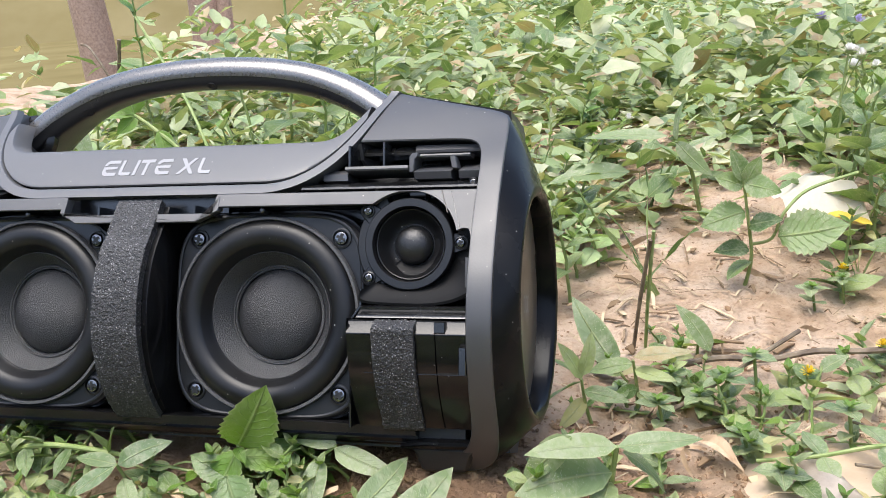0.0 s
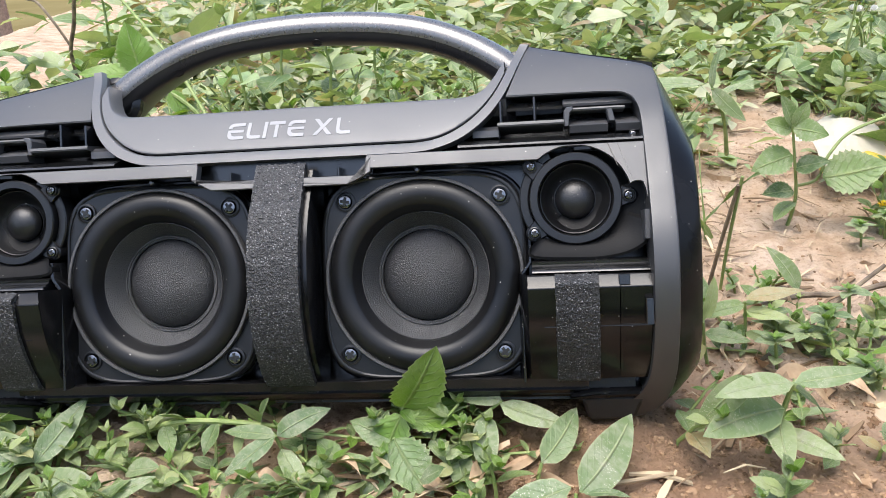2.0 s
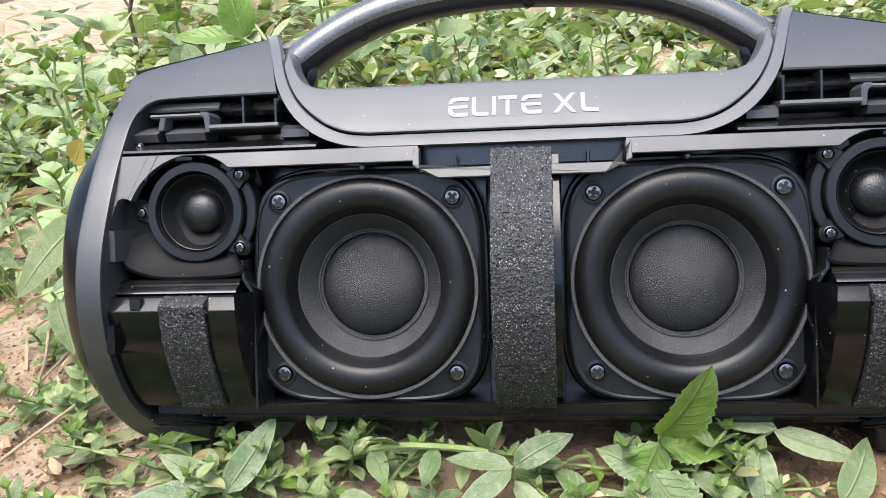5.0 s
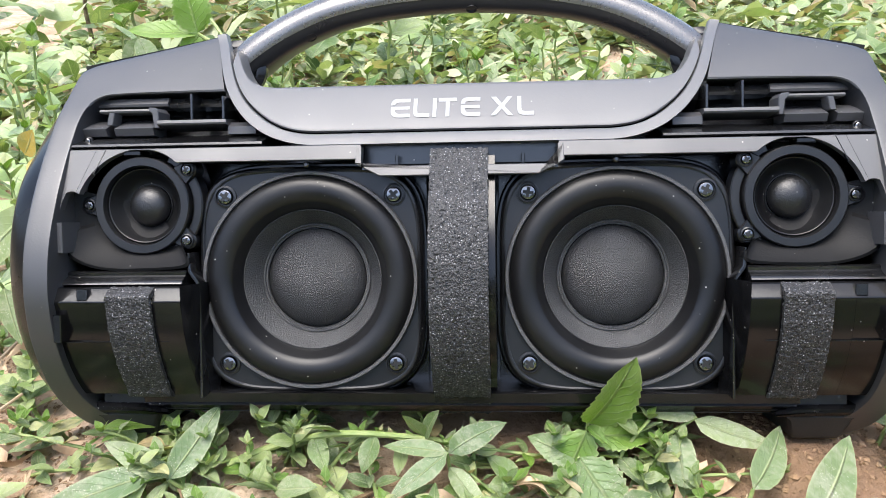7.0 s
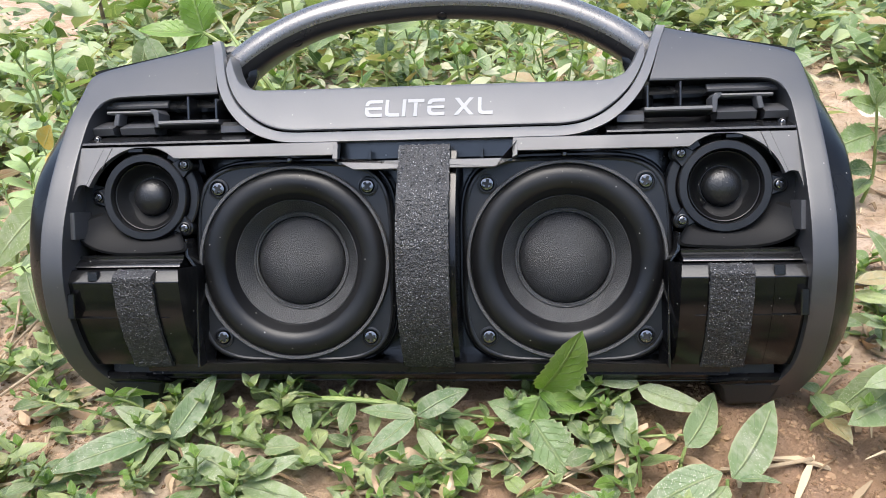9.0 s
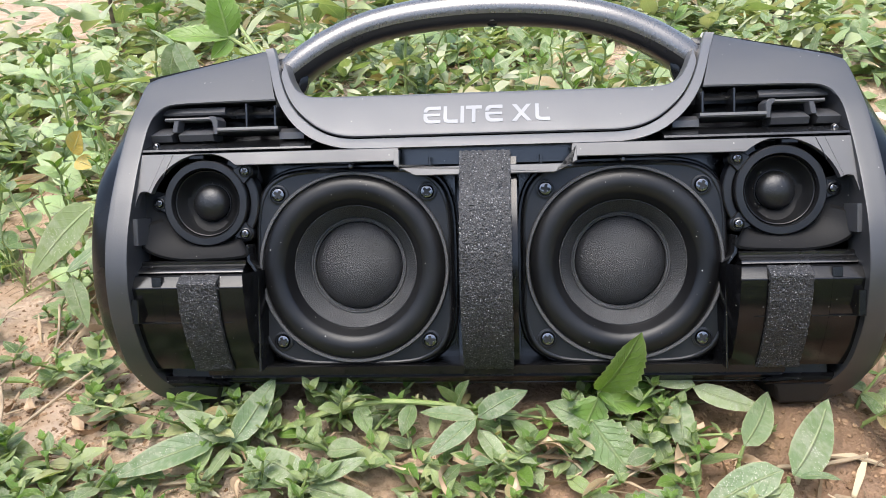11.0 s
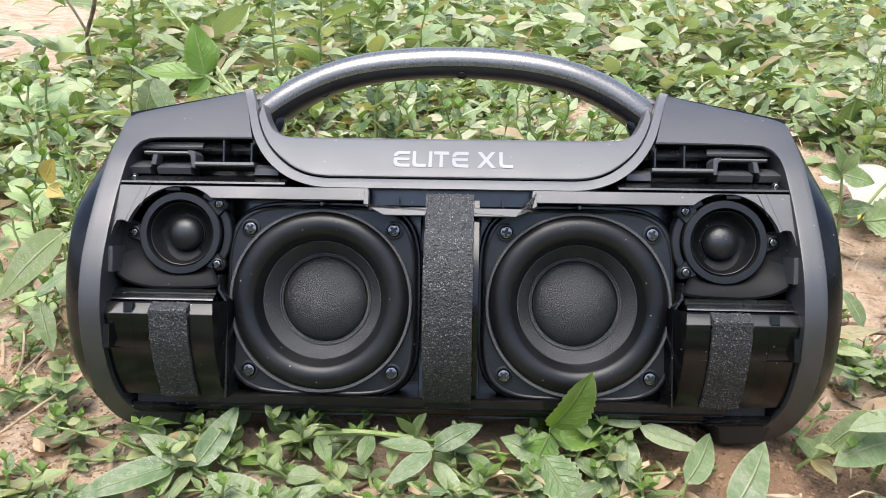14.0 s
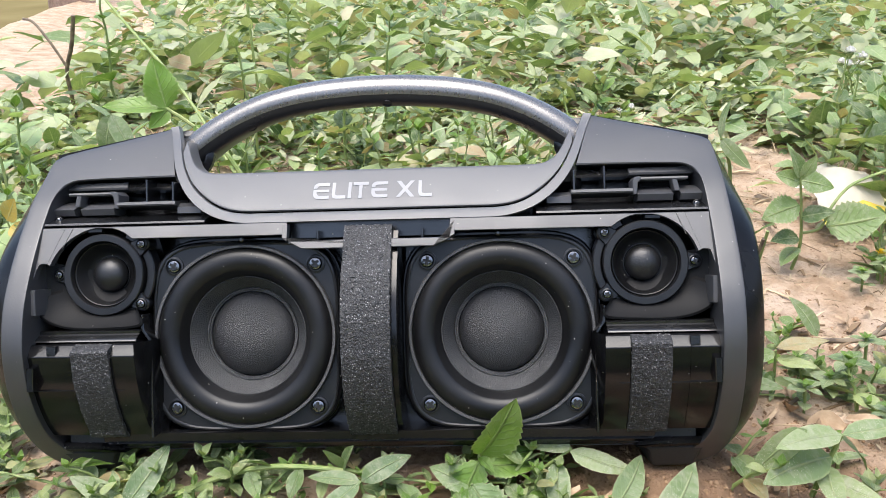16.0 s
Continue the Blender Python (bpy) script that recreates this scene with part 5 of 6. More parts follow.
twig("curved_stem", "bare curved green stem rising from a weed", [(0.333, 0.326, 0.040), (0.348, 0.322, 0.046), (0.356, 0.322, 0.066), (0.374, 0.330, 0.082), (0.410, 0.340, 0.092)], 0.0013, STEM)
shaped("nettle_weed", "tall weed with fresh yellow-green toothed leaves", [(-0.150, 0.400, 0.030), (-0.190, 0.410, 0.105), (-0.225, 0.418, 0.135), (-0.248, 0.422, 0.150)],
       [((-0.248, 0.422, 0.150), (-0.256, 0.424, 0.198), 1.25, OUT), ((-0.248, 0.422, 0.150), (-0.310, 0.420, 0.152), 0.75, (0.0, -0.5, 0.8)), ((-0.246, 0.422, 0.150), (-0.262, 0.412, 0.132), 1.2, OUT), ((-0.220, 0.416, 0.134), (-0.206, 0.412, 0.108), 1.1, OUT), ((-0.200, 0.412, 0.115), (-0.232, 0.400, 0.110), 1.0, 0.2)], VIVID, "serrate", stem=0.0022)
shaped("broadleaf_weed", "weed with drooping bluish pale leaves", [(-0.270, 0.370, 0.030), (-0.272, 0.366, 0.090), (-0.276, 0.362, 0.158)],
       [((-0.276, 0.362, 0.158), (-0.292, 0.352, 0.118), 1.89, OUT), ((-0.276, 0.362, 0.158), (-0.258, 0.350, 0.118), 1.72, OUT), ((-0.276, 0.362, 0.152), (-0.300, 0.372, 0.170), 1.46, 0.2)], PALE, "lance")
shaped("broadleaf_weed", "weed with long pale lance leaves on soil", [(-0.262, 0.140, 0.0), (-0.268, 0.144, 0.040), (-0.272, 0.147, 0.082)],
       [((-0.270, 0.148, 0.090), (-0.330, 0.146, 0.048), 1.46, (0.2, -0.75, 0.6)), ((-0.270, 0.146, 0.070), (-0.254, 0.104, 0.056), 1.63, (0.1, -0.7, 0.7)), ((-0.272, 0.147, 0.086), (-0.236, 0.150, 0.100), 1.29, 0.2), ((-0.268, 0.144, 0.050), (-0.300, 0.150, 0.040), 1.29, 0.1)], PALE, "lance")

shaped("withered_weed", "low weed with one orange-yellow withered leaf", [(-0.356, 0.320, 0.010), (-0.362, 0.316, 0.045), (-0.366, 0.312, 0.076)],
       [((-0.366, 0.312, 0.076), (-0.350, 0.306, 0.096), 1.5, (0.2, -0.8, 0.5)), ((-0.364, 0.312, 0.070), (-0.344, 0.300, 0.066), 1.4, (0.1, -0.7, 0.6))], YELLOWED, "ovate")
shaped("broadleaf_weed", "low weed with round silvery leaves", [(-0.380, 0.330, 0.010), (-0.384, 0.322, 0.040), (-0.388, 0.316, 0.066)],
       [((-0.378, 0.316, 0.064), (-0.402, 0.314, 0.070), 1.6, (0.0, -0.7, 0.7)), ((-0.388, 0.316, 0.060), (-0.360, 0.306, 0.052), 1.5, (0.0, -0.7, 0.7))], SOFT, "ovate")
shaped("broadleaf_weed", "weed with broad pale drooping leaves", [(-0.262, 0.115, 0.0), (-0.268, 0.112, 0.03), (-0.276, 0.108, 0.060)],
       [((-0.276, 0.108, 0.060), (-0.315, 0.100, 0.040), 1.6, 0.3), ((-0.274, 0.108, 0.056), (-0.262, 0.088, 0.030), 1.7, -0.2), ((-0.276, 0.108, 0.060), (-0.248, 0.112, 0.078), 1.4, 0.4), ((-0.270, 0.112, 0.036), (-0.296, 0.134, 0.046), 1.4, 0.0)], PALE, "lance")
shaped("creeping_weed", "creeping green stem with small oval leaves", [(-0.112, -0.002, 0.016), (-0.085, 0.001, 0.026), (-0.055, -0.002, 0.034), (-0.020, -0.001, 0.031), (0.000, -0.003, 0.029)],
       [((-0.092, 0.000, 0.024), (-0.094, -0.014, 0.012), 1.0, 0.2), ((-0.070, -0.001, 0.031), (-0.062, -0.014, 0.022), 1.1, 0.2), ((-0.056, -0.002, 0.034), (-0.070, -0.006, 0.042), 1.0, 0.5), ((-0.040, -0.002, 0.033), (-0.046, -0.015, 0.022), 1.1, 0.0),
        ((-0.026, -0.001, 0.031), (-0.030, -0.012, 0.018), 1.0, 0.3), ((-0.018, -0.001, 0.031), (-0.012, -0.004, 0.048), 1.0, 0.9), ((-0.018, -0.001, 0.031), (-0.026, -0.004, 0.046), 1.0, 0.9), ((0.000, -0.003, 0.029), (0.013, -0.006, 0.037), 1.1, 0.5)], LEAF, "ovate", "creeping weeds", 0.0016)
shaped("creeping_weed", "creeping stem with round dusty leaves on soil", [(0.430, 0.090, 0.002), (0.400, 0.080, 0.010), (0.370, 0.072, 0.014), (0.340, 0.066, 0.010), (0.310, 0.062, 0.008)],
       [((0.400, 0.080, 0.010), (0.396, 0.060, 0.006), 1.3, 0.0), ((0.400, 0.080, 0.010), (0.404, 0.102, 0.014), 1.3, 0.0), ((0.372, 0.072, 0.014), (0.366, 0.092, 0.018), 1.3, 0.2), ((0.372, 0.072, 0.014), (0.376, 0.052, 0.008), 1.3, 0.1), ((0.342, 0.066, 0.010), (0.336, 0.084, 0.014), 1.2, 0.1), ((0.342, 0.066, 0.010), (0.346, 0.048, 0.006), 1.2, 0.1), ((0.420, 0.087, 0.006), (0.428, 0.068, 0.004), 1.2, 0.0)], PALE, "ovate", "creeping weeds", 0.0013)
near_rng = random.Random(21)
for x, y, h, n, size, kind, mat in ((-0.395, 0.385, 0.135, 2, 0.046, "serrate", SOFT), (-0.36, 0.355, 0.115, 2, 0.044, "serrate", SOFT), (-0.335, 0.325, 0.105, 2, 0.040, "serrate", SOFT), (-0.425, 0.42, 0.120, 3, 0.046, "serrate", SOFT), (-0.320, 0.27, 0.075, 3, 0.036, "ovate", SOFT), (-0.375, 0.30, 0.070, 3, 0.040, "serrate", SOFT),
                                  (-0.30, 0.42, 0.115, 3, 0.042, "ovate", SOFT), (-0.47, 0.54, 0.10, 4, 0.05, "serrate", SOFT), (-0.37, 0.52, 0.12, 4, 0.05, "ovate", LEAF), (-0.31, 0.175, 0.045, 3, 0.030, "serrate", SOFT), (-0.345, 0.20, 0.050, 3, 0.032, "serrate", LEAF),
                                  (-0.28, 0.19, 0.050, 3, 0.032, "serrate", VIVID), (-0.315, 0.06, 0.030, 3, 0.028, "serrate", LEAF), (-0.219, 0.614, 0.14, 2, 0.055, "ovate", SOFT), (-0.185, 0.660, 0.165, 4, 0.060, "ovate", LEAF), (-0.10, 0.56, 0.16, 4, 0.055, "serrate", LEAF), (-0.06, 0.62, 0.16, 4, 0.055, "serrate", SOFT), (-0.46, 0.78, 0.22, 4, 0.060, "serrate", VIVID),
                                  (-0.096, 0.379, 0.100, 3, 0.036, "serrate", VIVID), (0.003, 0.424, 0.095, 3, 0.038, "serrate", LEAF), (0.06, 0.40, 0.080, 3, 0.034, "ovate", SOFT), (-0.04, 0.36, 0.070, 3, 0.034, "ovate", PALE), (0.12, 0.36, 0.080, 3, 0.034, "serrate", TOOTHED), (0.40, 0.45, 0.10, 4, 0.045, "serrate", LEAF), (0.44, 0.40, 0.12, 4, 0.050, "serrate", TOOTHED), (0.46, 0.34, 0.09, 4, 0.045, "serrate", LEAF), (0.43, 0.46, 0.12, 4, 0.05, "ovate", LEAF), (0.198, 0.325, 0.035, 3, 0.030, "ovate", SOFT), (0.215, 0.345, 0.045, 3, 0.032, "ovate", SOFT)):
    weed(x, y, near_rng, h, n, size, kind, mat, lean=(near_rng.uniform(-0.02, 0.02), near_rng.uniform(-0.02, 0.01)), label="upright weed with large soft green leaves", name="upright_weed", group="upright weeds", width=1.15)


def scatter(n, x0, x1, y0, y1, make, keep=lambda x, y: True):
    made = 0
    for _ in range(n * 12):
        if made == n:
            break
        x, y = near_rng.uniform(x0, x1), near_rng.uniform(y0, y1)
        if keep(x, y):
            make(x, y, near_rng)
            made += 1


def beside_box(x, y):
    return not (abs(x) < 0.218 and -0.012 < y < 0.20)


def small(x, y, r):
    h = r.uniform(0.012, 0.030)
    weed(x, y, r, h, r.choice((2, 2, 3)), r.uniform(0.012, 0.024), r.choice(("ovate", "ovate", "serrate")), width=r.uniform(1.0, 1.3), lean=(r.uniform(-0.02, 0.02), r.uniform(-0.02, 0.012)))


def creeper(x, y, r):
    a = r.uniform(0, 6.28)
    weed(x, y, r, r.uniform(0.008, 0.018), 4, r.uniform(0.013, 0.019), "ovate", lean=(0.06 * math.cos(a), 0.03 * math.sin(a)), label="creeping weed with small oval leaves", width=0.9, name="creeping_weed", group="creeping weeds")


def tall(x, y, r):
    h = r.uniform(0.05, 0.10)
    weed(x, y, r, h, r.choice((3, 4, 5)), r.uniform(0.024, 0.042), r.choice(("ovate", "lance", "serrate")), lean=(r.uniform(-0.03, 0.03), r.uniform(-0.03, 0.03)), label="upright weed with pale green leaves", width=r.uniform(0.9, 1.2), name="upright_weed", group="upright weeds")


def front_keep(x, y):
    return beside_box(x, y) and (x < 0.105 or near_rng.random() < 0.10)


scatter(120, -0.30, 0.20, -0.115, -0.010, small, front_keep)
scatter(34, -0.28, 0.14, -0.10, 0.006, creeper, lambda x, y: x < 0.11)
scatter(42, -0.17, 0.11, -0.012, 0.030, small, lambda x, y: True)
scatter(36, -0.46, -0.225, -0.06, 0.34, small, beside_box)
scatter(20, -0.62, -0.25, 0.12, 0.45, tall, beside_box)
scatter(10, -0.40, -0.235, 0.20, 0.40, tall, beside_box)
scatter(48, 0.215, 0.52, -0.06, 0.20, small, lambda x, y: x - 0.22 > 0.25 * y)
scatter(8, 0.27, 0.50, 0.00, 0.16, creeper)
scatter(14, 0.40, 0.62, 0.20, 0.46, small)
scatter(20, 0.40, 0.72, 0.30, 0.62, tall)
scatter(44, -0.30, 0.24, 0.25, 0.60, tall)
scatter(34, -0.34, 0.22, 0.26, 0.50, small)


# grass blades and thin stalks
def grass(x, y, r, n, h):
    root = tagged(new("grass_tuft"), "thin tuft of green grass blades", "grass", "grass tufts")
    root.location = (x, y, ground_z(x, y) - 0.001)
    for _ in range(n):
        a = r.uniform(0, 6.28)
        tilt = r.uniform(0.1, 0.7)
        add_leaf(root, "blade", LEAF, (r.uniform(-.006, .006), r.uniform(-.006, .006), 0), (math.cos(a) * tilt, math.sin(a) * tilt, 1), h * r.uniform(0.6, 1.2), r.uniform(0.35, 0.75), r.uniform(-2, 2))


for _ in range(16):
    grass(near_rng.uniform(0.41, 0.62), near_rng.uniform(0.30, 0.55), near_rng, 5, 0.05)
for _ in range(14):
    grass(near_rng.uniform(-0.6, -0.26), near_rng.uniform(0.0, 0.55), near_rng, 5, 0.05)
for _ in range(14):
    grass(near_rng.uniform(-0.3, 0.3), near_rng.uniform(0.25, 0.6), near_rng, 6, 0.075)


twig("dry_stalk", "thin brown dry stalk standing in soil", [(0.254, 0.216, 0.0), (0.256, 0.206, 0.04), (0.260, 0.191, 0.092)], 0.0012, STEM)
twig("dry_stalk", "thin brown dry stalk standing in soil", [(0.246, 0.220, -0.002), (0.251, 0.206, 0.04), (0.258, 0.192, 0.086)], 0.0014)
twig("fallen_twig", "grey-brown fallen twig on the soil", [(0.222, 0.168, 0.004), (0.25, 0.167, 0.007), (0.27, 0.173, 0.006), (0.30, 0.180, 0.010), (0.33, 0.188, 0.006), (0.36, 0.196, 0.009), (0.39, 0.196, 0.010), (0.46, 0.215, 0.008)], 0.0021)
twig("fallen_twig", "grey-brown fallen twig on the soil", [(0.255, 0.110, -0.002), (0.285, 0.125, 0.012), (0.318, 0.150, 0.024), (0.345, 0.166, 0.036)], 0.0014)
twig("fallen_twig", "pale fallen twig on the soil", [(0.120, -0.012, 0.006), (0.140, -0.022, 0.003), (0.162, -0.034, 0.001), (0.185, -0.040, 0.0)], 0.0018, STRAW)
twig("bare_shoot", "leafless forked brown shoot", [(-0.560, 0.860, 0.04), (-0.555, 0.850, 0.09), (-0.550, 0.84, 0.13), (-0.53, 0.83, 0.17), (-0.515, 0.82, 0.21)], 0.0030)
twig("bare_shoot", "leafless forked brown shoot", [(-0.548, 0.84, 0.135), (-0.565, 0.84, 0.17), (-0.590, 0.85, 0.20), (-0.61, 0.86, 0.205)], 0.0020)
twig("grass_stalk", "leaning bare green stalk among weeds", [(-0.20, 0.50, 0.03), (-0.30, 0.62, 0.13), (-0.42, 0.74, 0.22), (-0.52, 0.84, 0.30)], 0.0020, STEM)
twig("grass_stalk", "thin straight green grass stalk", [(-0.30, 0.95, 0.03), (-0.305, 0.96, 0.20), (-0.30, 0.97, 0.42)], 0.0022, STEM)
for k in range(26):
    x, y = -0.24 + 0.0155 * k + near_rng.uniform(-.01, .01), near_rng.uniform(-0.07, -0.02)
    a = near_rng.uniform(-0.6, 0.6)
    z = ground_z(x, y)
    twig("straw", "dry pale straw lying on soil", [(x, y, z + .002), (x + .02 * math.cos(a), y + .02 * math.sin(a), z + .006), (x + .045 * math.cos(a + .3), y + .04 * math.sin(a + .3), z + .004)], 0.0011, STRAW, "straw on the ground")
for k in range(8):
    x, y = near_rng.uniform(-0.33, -0.24), near_rng.uniform(-0.04, 0.16)
    a = near_rng.uniform(0.3, 2.6)
    z = ground_z(x, y)
    twig("straw", "dry pale straw lying on soil", [(x, y, z + .002), (x + .03 * math.cos(a), y + .03 * math.sin(a), z + .014), (x + .07 * math.cos(a + .2), y + .07 * math.sin(a + .2), z + .020)], 0.0009, STRAW, "straw on the ground")


# rosettes with a bright heart, on the bare soil
def rosette(x, y, z, size, r):
    root = tagged(new("rosette_weed"), "small star-shaped weed with a bright green heart", "plant", "star-shaped weeds")
    root.location = (x, y, ground_z(x, y) - 0.001)
    top = z - root.location.z
    part("stem", tube(bmesh.new(), [Vector((0.004, 0.006, 0)), Vector((0.002, 0.002, top * 0.5)), Vector((0, 0, top))], 0.0011, 6), STEM, root)
    spin = r.uniform(0, 1.5)
    for k in range(4):
        a = spin + k * math.pi / 2 + r.uniform(-0.2, 0.2)
        add_leaf(root, "ovate", PALE, (0, 0, top - 0.002), (math.cos(a), math.sin(a), r.uniform(-0.1, 0.25)), size * r.uniform(0.85, 1.15), 1.35, r.uniform(-0.2, 0.2))
    for k in range(6):
        a = spin + 0.5 + k * 1.05
        add_leaf(root, "ovate", VIVID, (0, 0, top), (math.cos(a), math.sin(a), r.uniform(0.5, 1.1)), size * r.uniform(0.35, 0.5), 1.2, r.uniform(-0.4, 0.4))
    for k in range(2):
        a = spin + 0.8 + k * 3.0
        add_leaf(root, "ovate", PALE, (0.002, 0.003, top * 0.45), (math.cos(a), math.sin(a), 0.2), size * 0.95, 1.3, r.uniform(-0.2, 0.2))


star_rng = random.Random(61)
for x, y, z, size in ((0.300, 0.127, 0.024, 0.017), (0.320, 0.045, 0.014, 0.014), (0.360, 0.097, 0.022, 0.015), (0.317, 0.144, 0.030, 0.013), (0.285, 0.118, 0.016, 0.014), (0.262, 0.100, 0.020, 0.015), (0.270, 0.140, 0.018, 0.013), (0.240, 0.120, 0.018, 0.012),
                      (0.305, 0.075, 0.016, 0.016), (0.395, 0.300, 0.022, 0.013), (0.372, 0.285, 0.020, 0.014), (0.070, -0.052, 0.010, 0.013), (0.020, -0.028, 0.012, 0.016), (-0.010, -0.058, 0.010, 0.014), (0.085, -0.050, 0.012, 0.014), (-0.165, -0.014, 0.016, 0.012), (-0.180, -0.030, 0.012, 0.013), (0.045, -0.058, 0.010, 0.014)):
    rosette(x, y, z, size, star_rng)


def dry_leaf(x, y, r):
    """A withered leaf, curled and twisted, lying on the ground."""
    bm = bmesh.new()
    n, length, wide = 9, r.uniform(0.016, 0.040), r.uniform(0.0016, 0.0045)
    a, bow, twist, phase = r.uniform(0, 6.28), r.uniform(-1.6, 1.6), r.uniform(-2.6, 2.6), r.uniform(0, 6)
    p, rows = Vector((0, 0, r.uniform(0.002, 0.010))), []
    for k in range(n + 1):
        u = k / n
        h = a + bow * u
        p = p + Vector((math.cos(h), math.sin(h), 0.55 * math.sin(phase + 4 * u))) * length / n
        p.z = max(p.z, 0.0015)
        t = twist * u + phase
        s = Vector((-math.sin(h) * math.cos(t), math.cos(h) * math.cos(t), math.sin(t))) * wide * (0.15 + math.sin(math.pi * min(0.05 + u, 1)))
        d = Vector((0, 0, 1)) * wide * 0.5 * math.cos(t)
        rows.append([p - s, p - s * 0.4 - d * 0.5, p - d, p + s * 0.4 - d * 0.4, p + s])
    sheet(bm, rows)
    ob = tagged(part("dry_leaf", bm, DRY), "withered curled brown leaf on the ground", "leaf", "withered leaves")
    ob.location = (x, y, ground_z(x, y) + 0.001)


for n, x0, x1, y0, y1 in ((20, -0.03, 0.02, -0.055, -0.012), (12, 0.07, 0.13, -0.045, 0.0), (12, -0.24, -0.17, -0.04, 0.02), (12, -0.13, 0.0, -0.09, -0.02), (14, 0.23, 0.30, 0.07, 0.17), (20, -0.33, -0.225, 0.02, 0.20), (12, 0.22, 0.5, 0.2, 0.45), (14, -0.2, 0.25, 0.24, 0.42)):
    for _ in range(n):
        dry_leaf(star_rng.uniform(x0, x1), star_rng.uniform(y0, y1), star_rng)


for n, x0, x1, y0, y1 in ((26, -0.38, -0.20, -0.085, 0.05), (10, -0.34, -0.23, 0.05, 0.20), (12, 0.235, 0.34, 0.10, 0.22), (8, 0.19, 0.26, -0.06, 0.03)):
    for _ in range(n):
        small(star_rng.uniform(x0, x1), star_rng.uniform(y0, y1), star_rng)


def make_film():
    """A dusty scrap of plastic film, half sunk in the soil, with one pale fold standing up."""
    def lie(x, y):
        edge = min(smooth(0.290, 0.312, x + 0.010 * noise.noise((y * 40, 0, 1))), smooth(0.470, 0.450, x), smooth(0.122, 0.104, y + 0.012 * noise.noise((x * 30, 2, 0))), smooth(-0.060, -0.040, y))
        return ground_z(x, y, False) - 0.006 + 0.0125 * edge + 0.0012 * noise.noise((x * 40, y * 40, 5))

    bm = bmesh.new()
    sheet(bm, [[(0.28 + 0.2 * i / 50, -0.06 + 0.185 * j / 46, lie(0.28 + 0.2 * i / 50, -0.06 + 0.185 * j / 46)) for i in range(51)] for j in range(47)])
    root = tagged(part("plastic_film", bm, FILM), "dusty tan plastic film half buried in soil", "litter")
    bm = bmesh.new()
    rows = []
    for j in range(15):
        u = j / 14
        y, half, h = 0.088 - 0.078 * u, 0.005 + 0.014 * u, 0.001 + 0.010 * math.sin(math.pi * min(u * 0.85 + 0.05, 1.0)) ** 0.8
        cx = 0.338 + 0.010 * u
        rows.append([(cx + half * math.cos(a) + 0.001 * noise.noise((j, k, 2)), y, lie(cx, y) - 0.001 + h * max(math.sin(a), 0.0) ** 0.7 + 0.0012 * noise.noise((j * 0.6, k * 0.6, 7))) for k, a in enumerate([math.pi * q / 12 for q in range(13)])])
    sheet(bm, rows)
    bmesh.ops.solidify(bm, geom=bm.faces[:], thickness=0.0005)
    part("fold", bm, FOLD, root, "whitish crumpled fold")


make_film()
twig("dry_root", "thin brown dry root lying on film", [(0.362, 0.104, 0.010), (0.380, 0.094, 0.009), (0.392, 0.088, 0.008), (0.386, 0.072, 0.008), (0.372, 0.062, 0.008), (0.356, 0.060, 0.010)], 0.0009)


# flowers
def flower_head(r, size, petals):
    bm = bmesh.new()
    for _ in range(petals):
        a, e = r.uniform(0, 6.28), r.uniform(0.15, 1.5)
        d = Vector((math.cos(a) * math.cos(e), math.sin(a) * math.cos(e), math.sin(e)))
        s = d.cross(Vector((0.3, 0.2, 1))).normalized() * size * 0.10
        q = d * size * r.uniform(0.85, 1.1)
        bm.faces.new([bm.verts.new(p) for p in (s * 0.4, q + s, q * 1.08, q - s, -s * 0.4)])
    return bm


def flower_plant(x, y, r, height, size, heads, material, label, leafy=True):
    root = weed(x, y, r, height, 3, 0.03, "serrate", lean=(r.uniform(-.02, .02), r.uniform(-.02, .02)), label=label, name="flowering_weed", group="flowering weeds", top=False) if leafy else None
    top = Vector((0, 0, height))
    for k in range(heads):
        off = Vector((r.uniform(-1, 1), r.uniform(-1, 1), r.uniform(-0.3, 0.6))) * size * (2.6 if heads > 1 else 0.2)
        part("stalk", tube(bmesh.new(), [top * 0.7, top * 0.85 + off * 0.4, top + off], 0.0006, 5), STEM, root)
        bm = flower_head(r, size, 60)
        bm.transform(Matrix.Translation(top + off))
        part("flower", bm, material, root, smooth=False)
        bm = bmesh.new()
        lathe(bm, [(size * 0.2, 0), (size * 0.55, size * 0.25), (size * 0.6, size * 0.5), (size * 0.3, size * 0.6)], 0, 0, 10)
        bm.transform(Matrix.Translation(top + off - Vector((0, 0, size * 0.45))) @ Matrix.Rotation(radians(90), 4, "X"))
        part("calyx", bm, STEM, root)
    return root


for x, y, h in ((0.43, 0.52, 0.13), (0.46, 0.56, 0.11), (0.50, 0.50, 0.14), (0.47, 0.44, 0.11), (0.52, 0.42, 0.07), (0.55, 0.47, 0.10), (-0.18, 0.92, 0.12), (0.22, 0.62, 0.05)):
    flower_plant(x, y, near_rng, h, 0.0065, near_rng.choice((2, 3, 4)), PETAL, "weed with fluffy white flower heads")
for x, y, h in ((0.55, 1.32, 0.10), (0.60, 1.28, 0.09)):
    flower_plant(x, y, near_rng, h, 0.014, 1, LILAC, "weed with small lilac flowers")
for x, y, h in ((0.398, 0.312, 0.024), (0.345, 0.135, 0.030), (0.40, 0.20, 0.022)):
    flower_plant(x, y, near_rng, h, 0.0048, 1, YELLOW, "low weed with a tiny yellow flower")


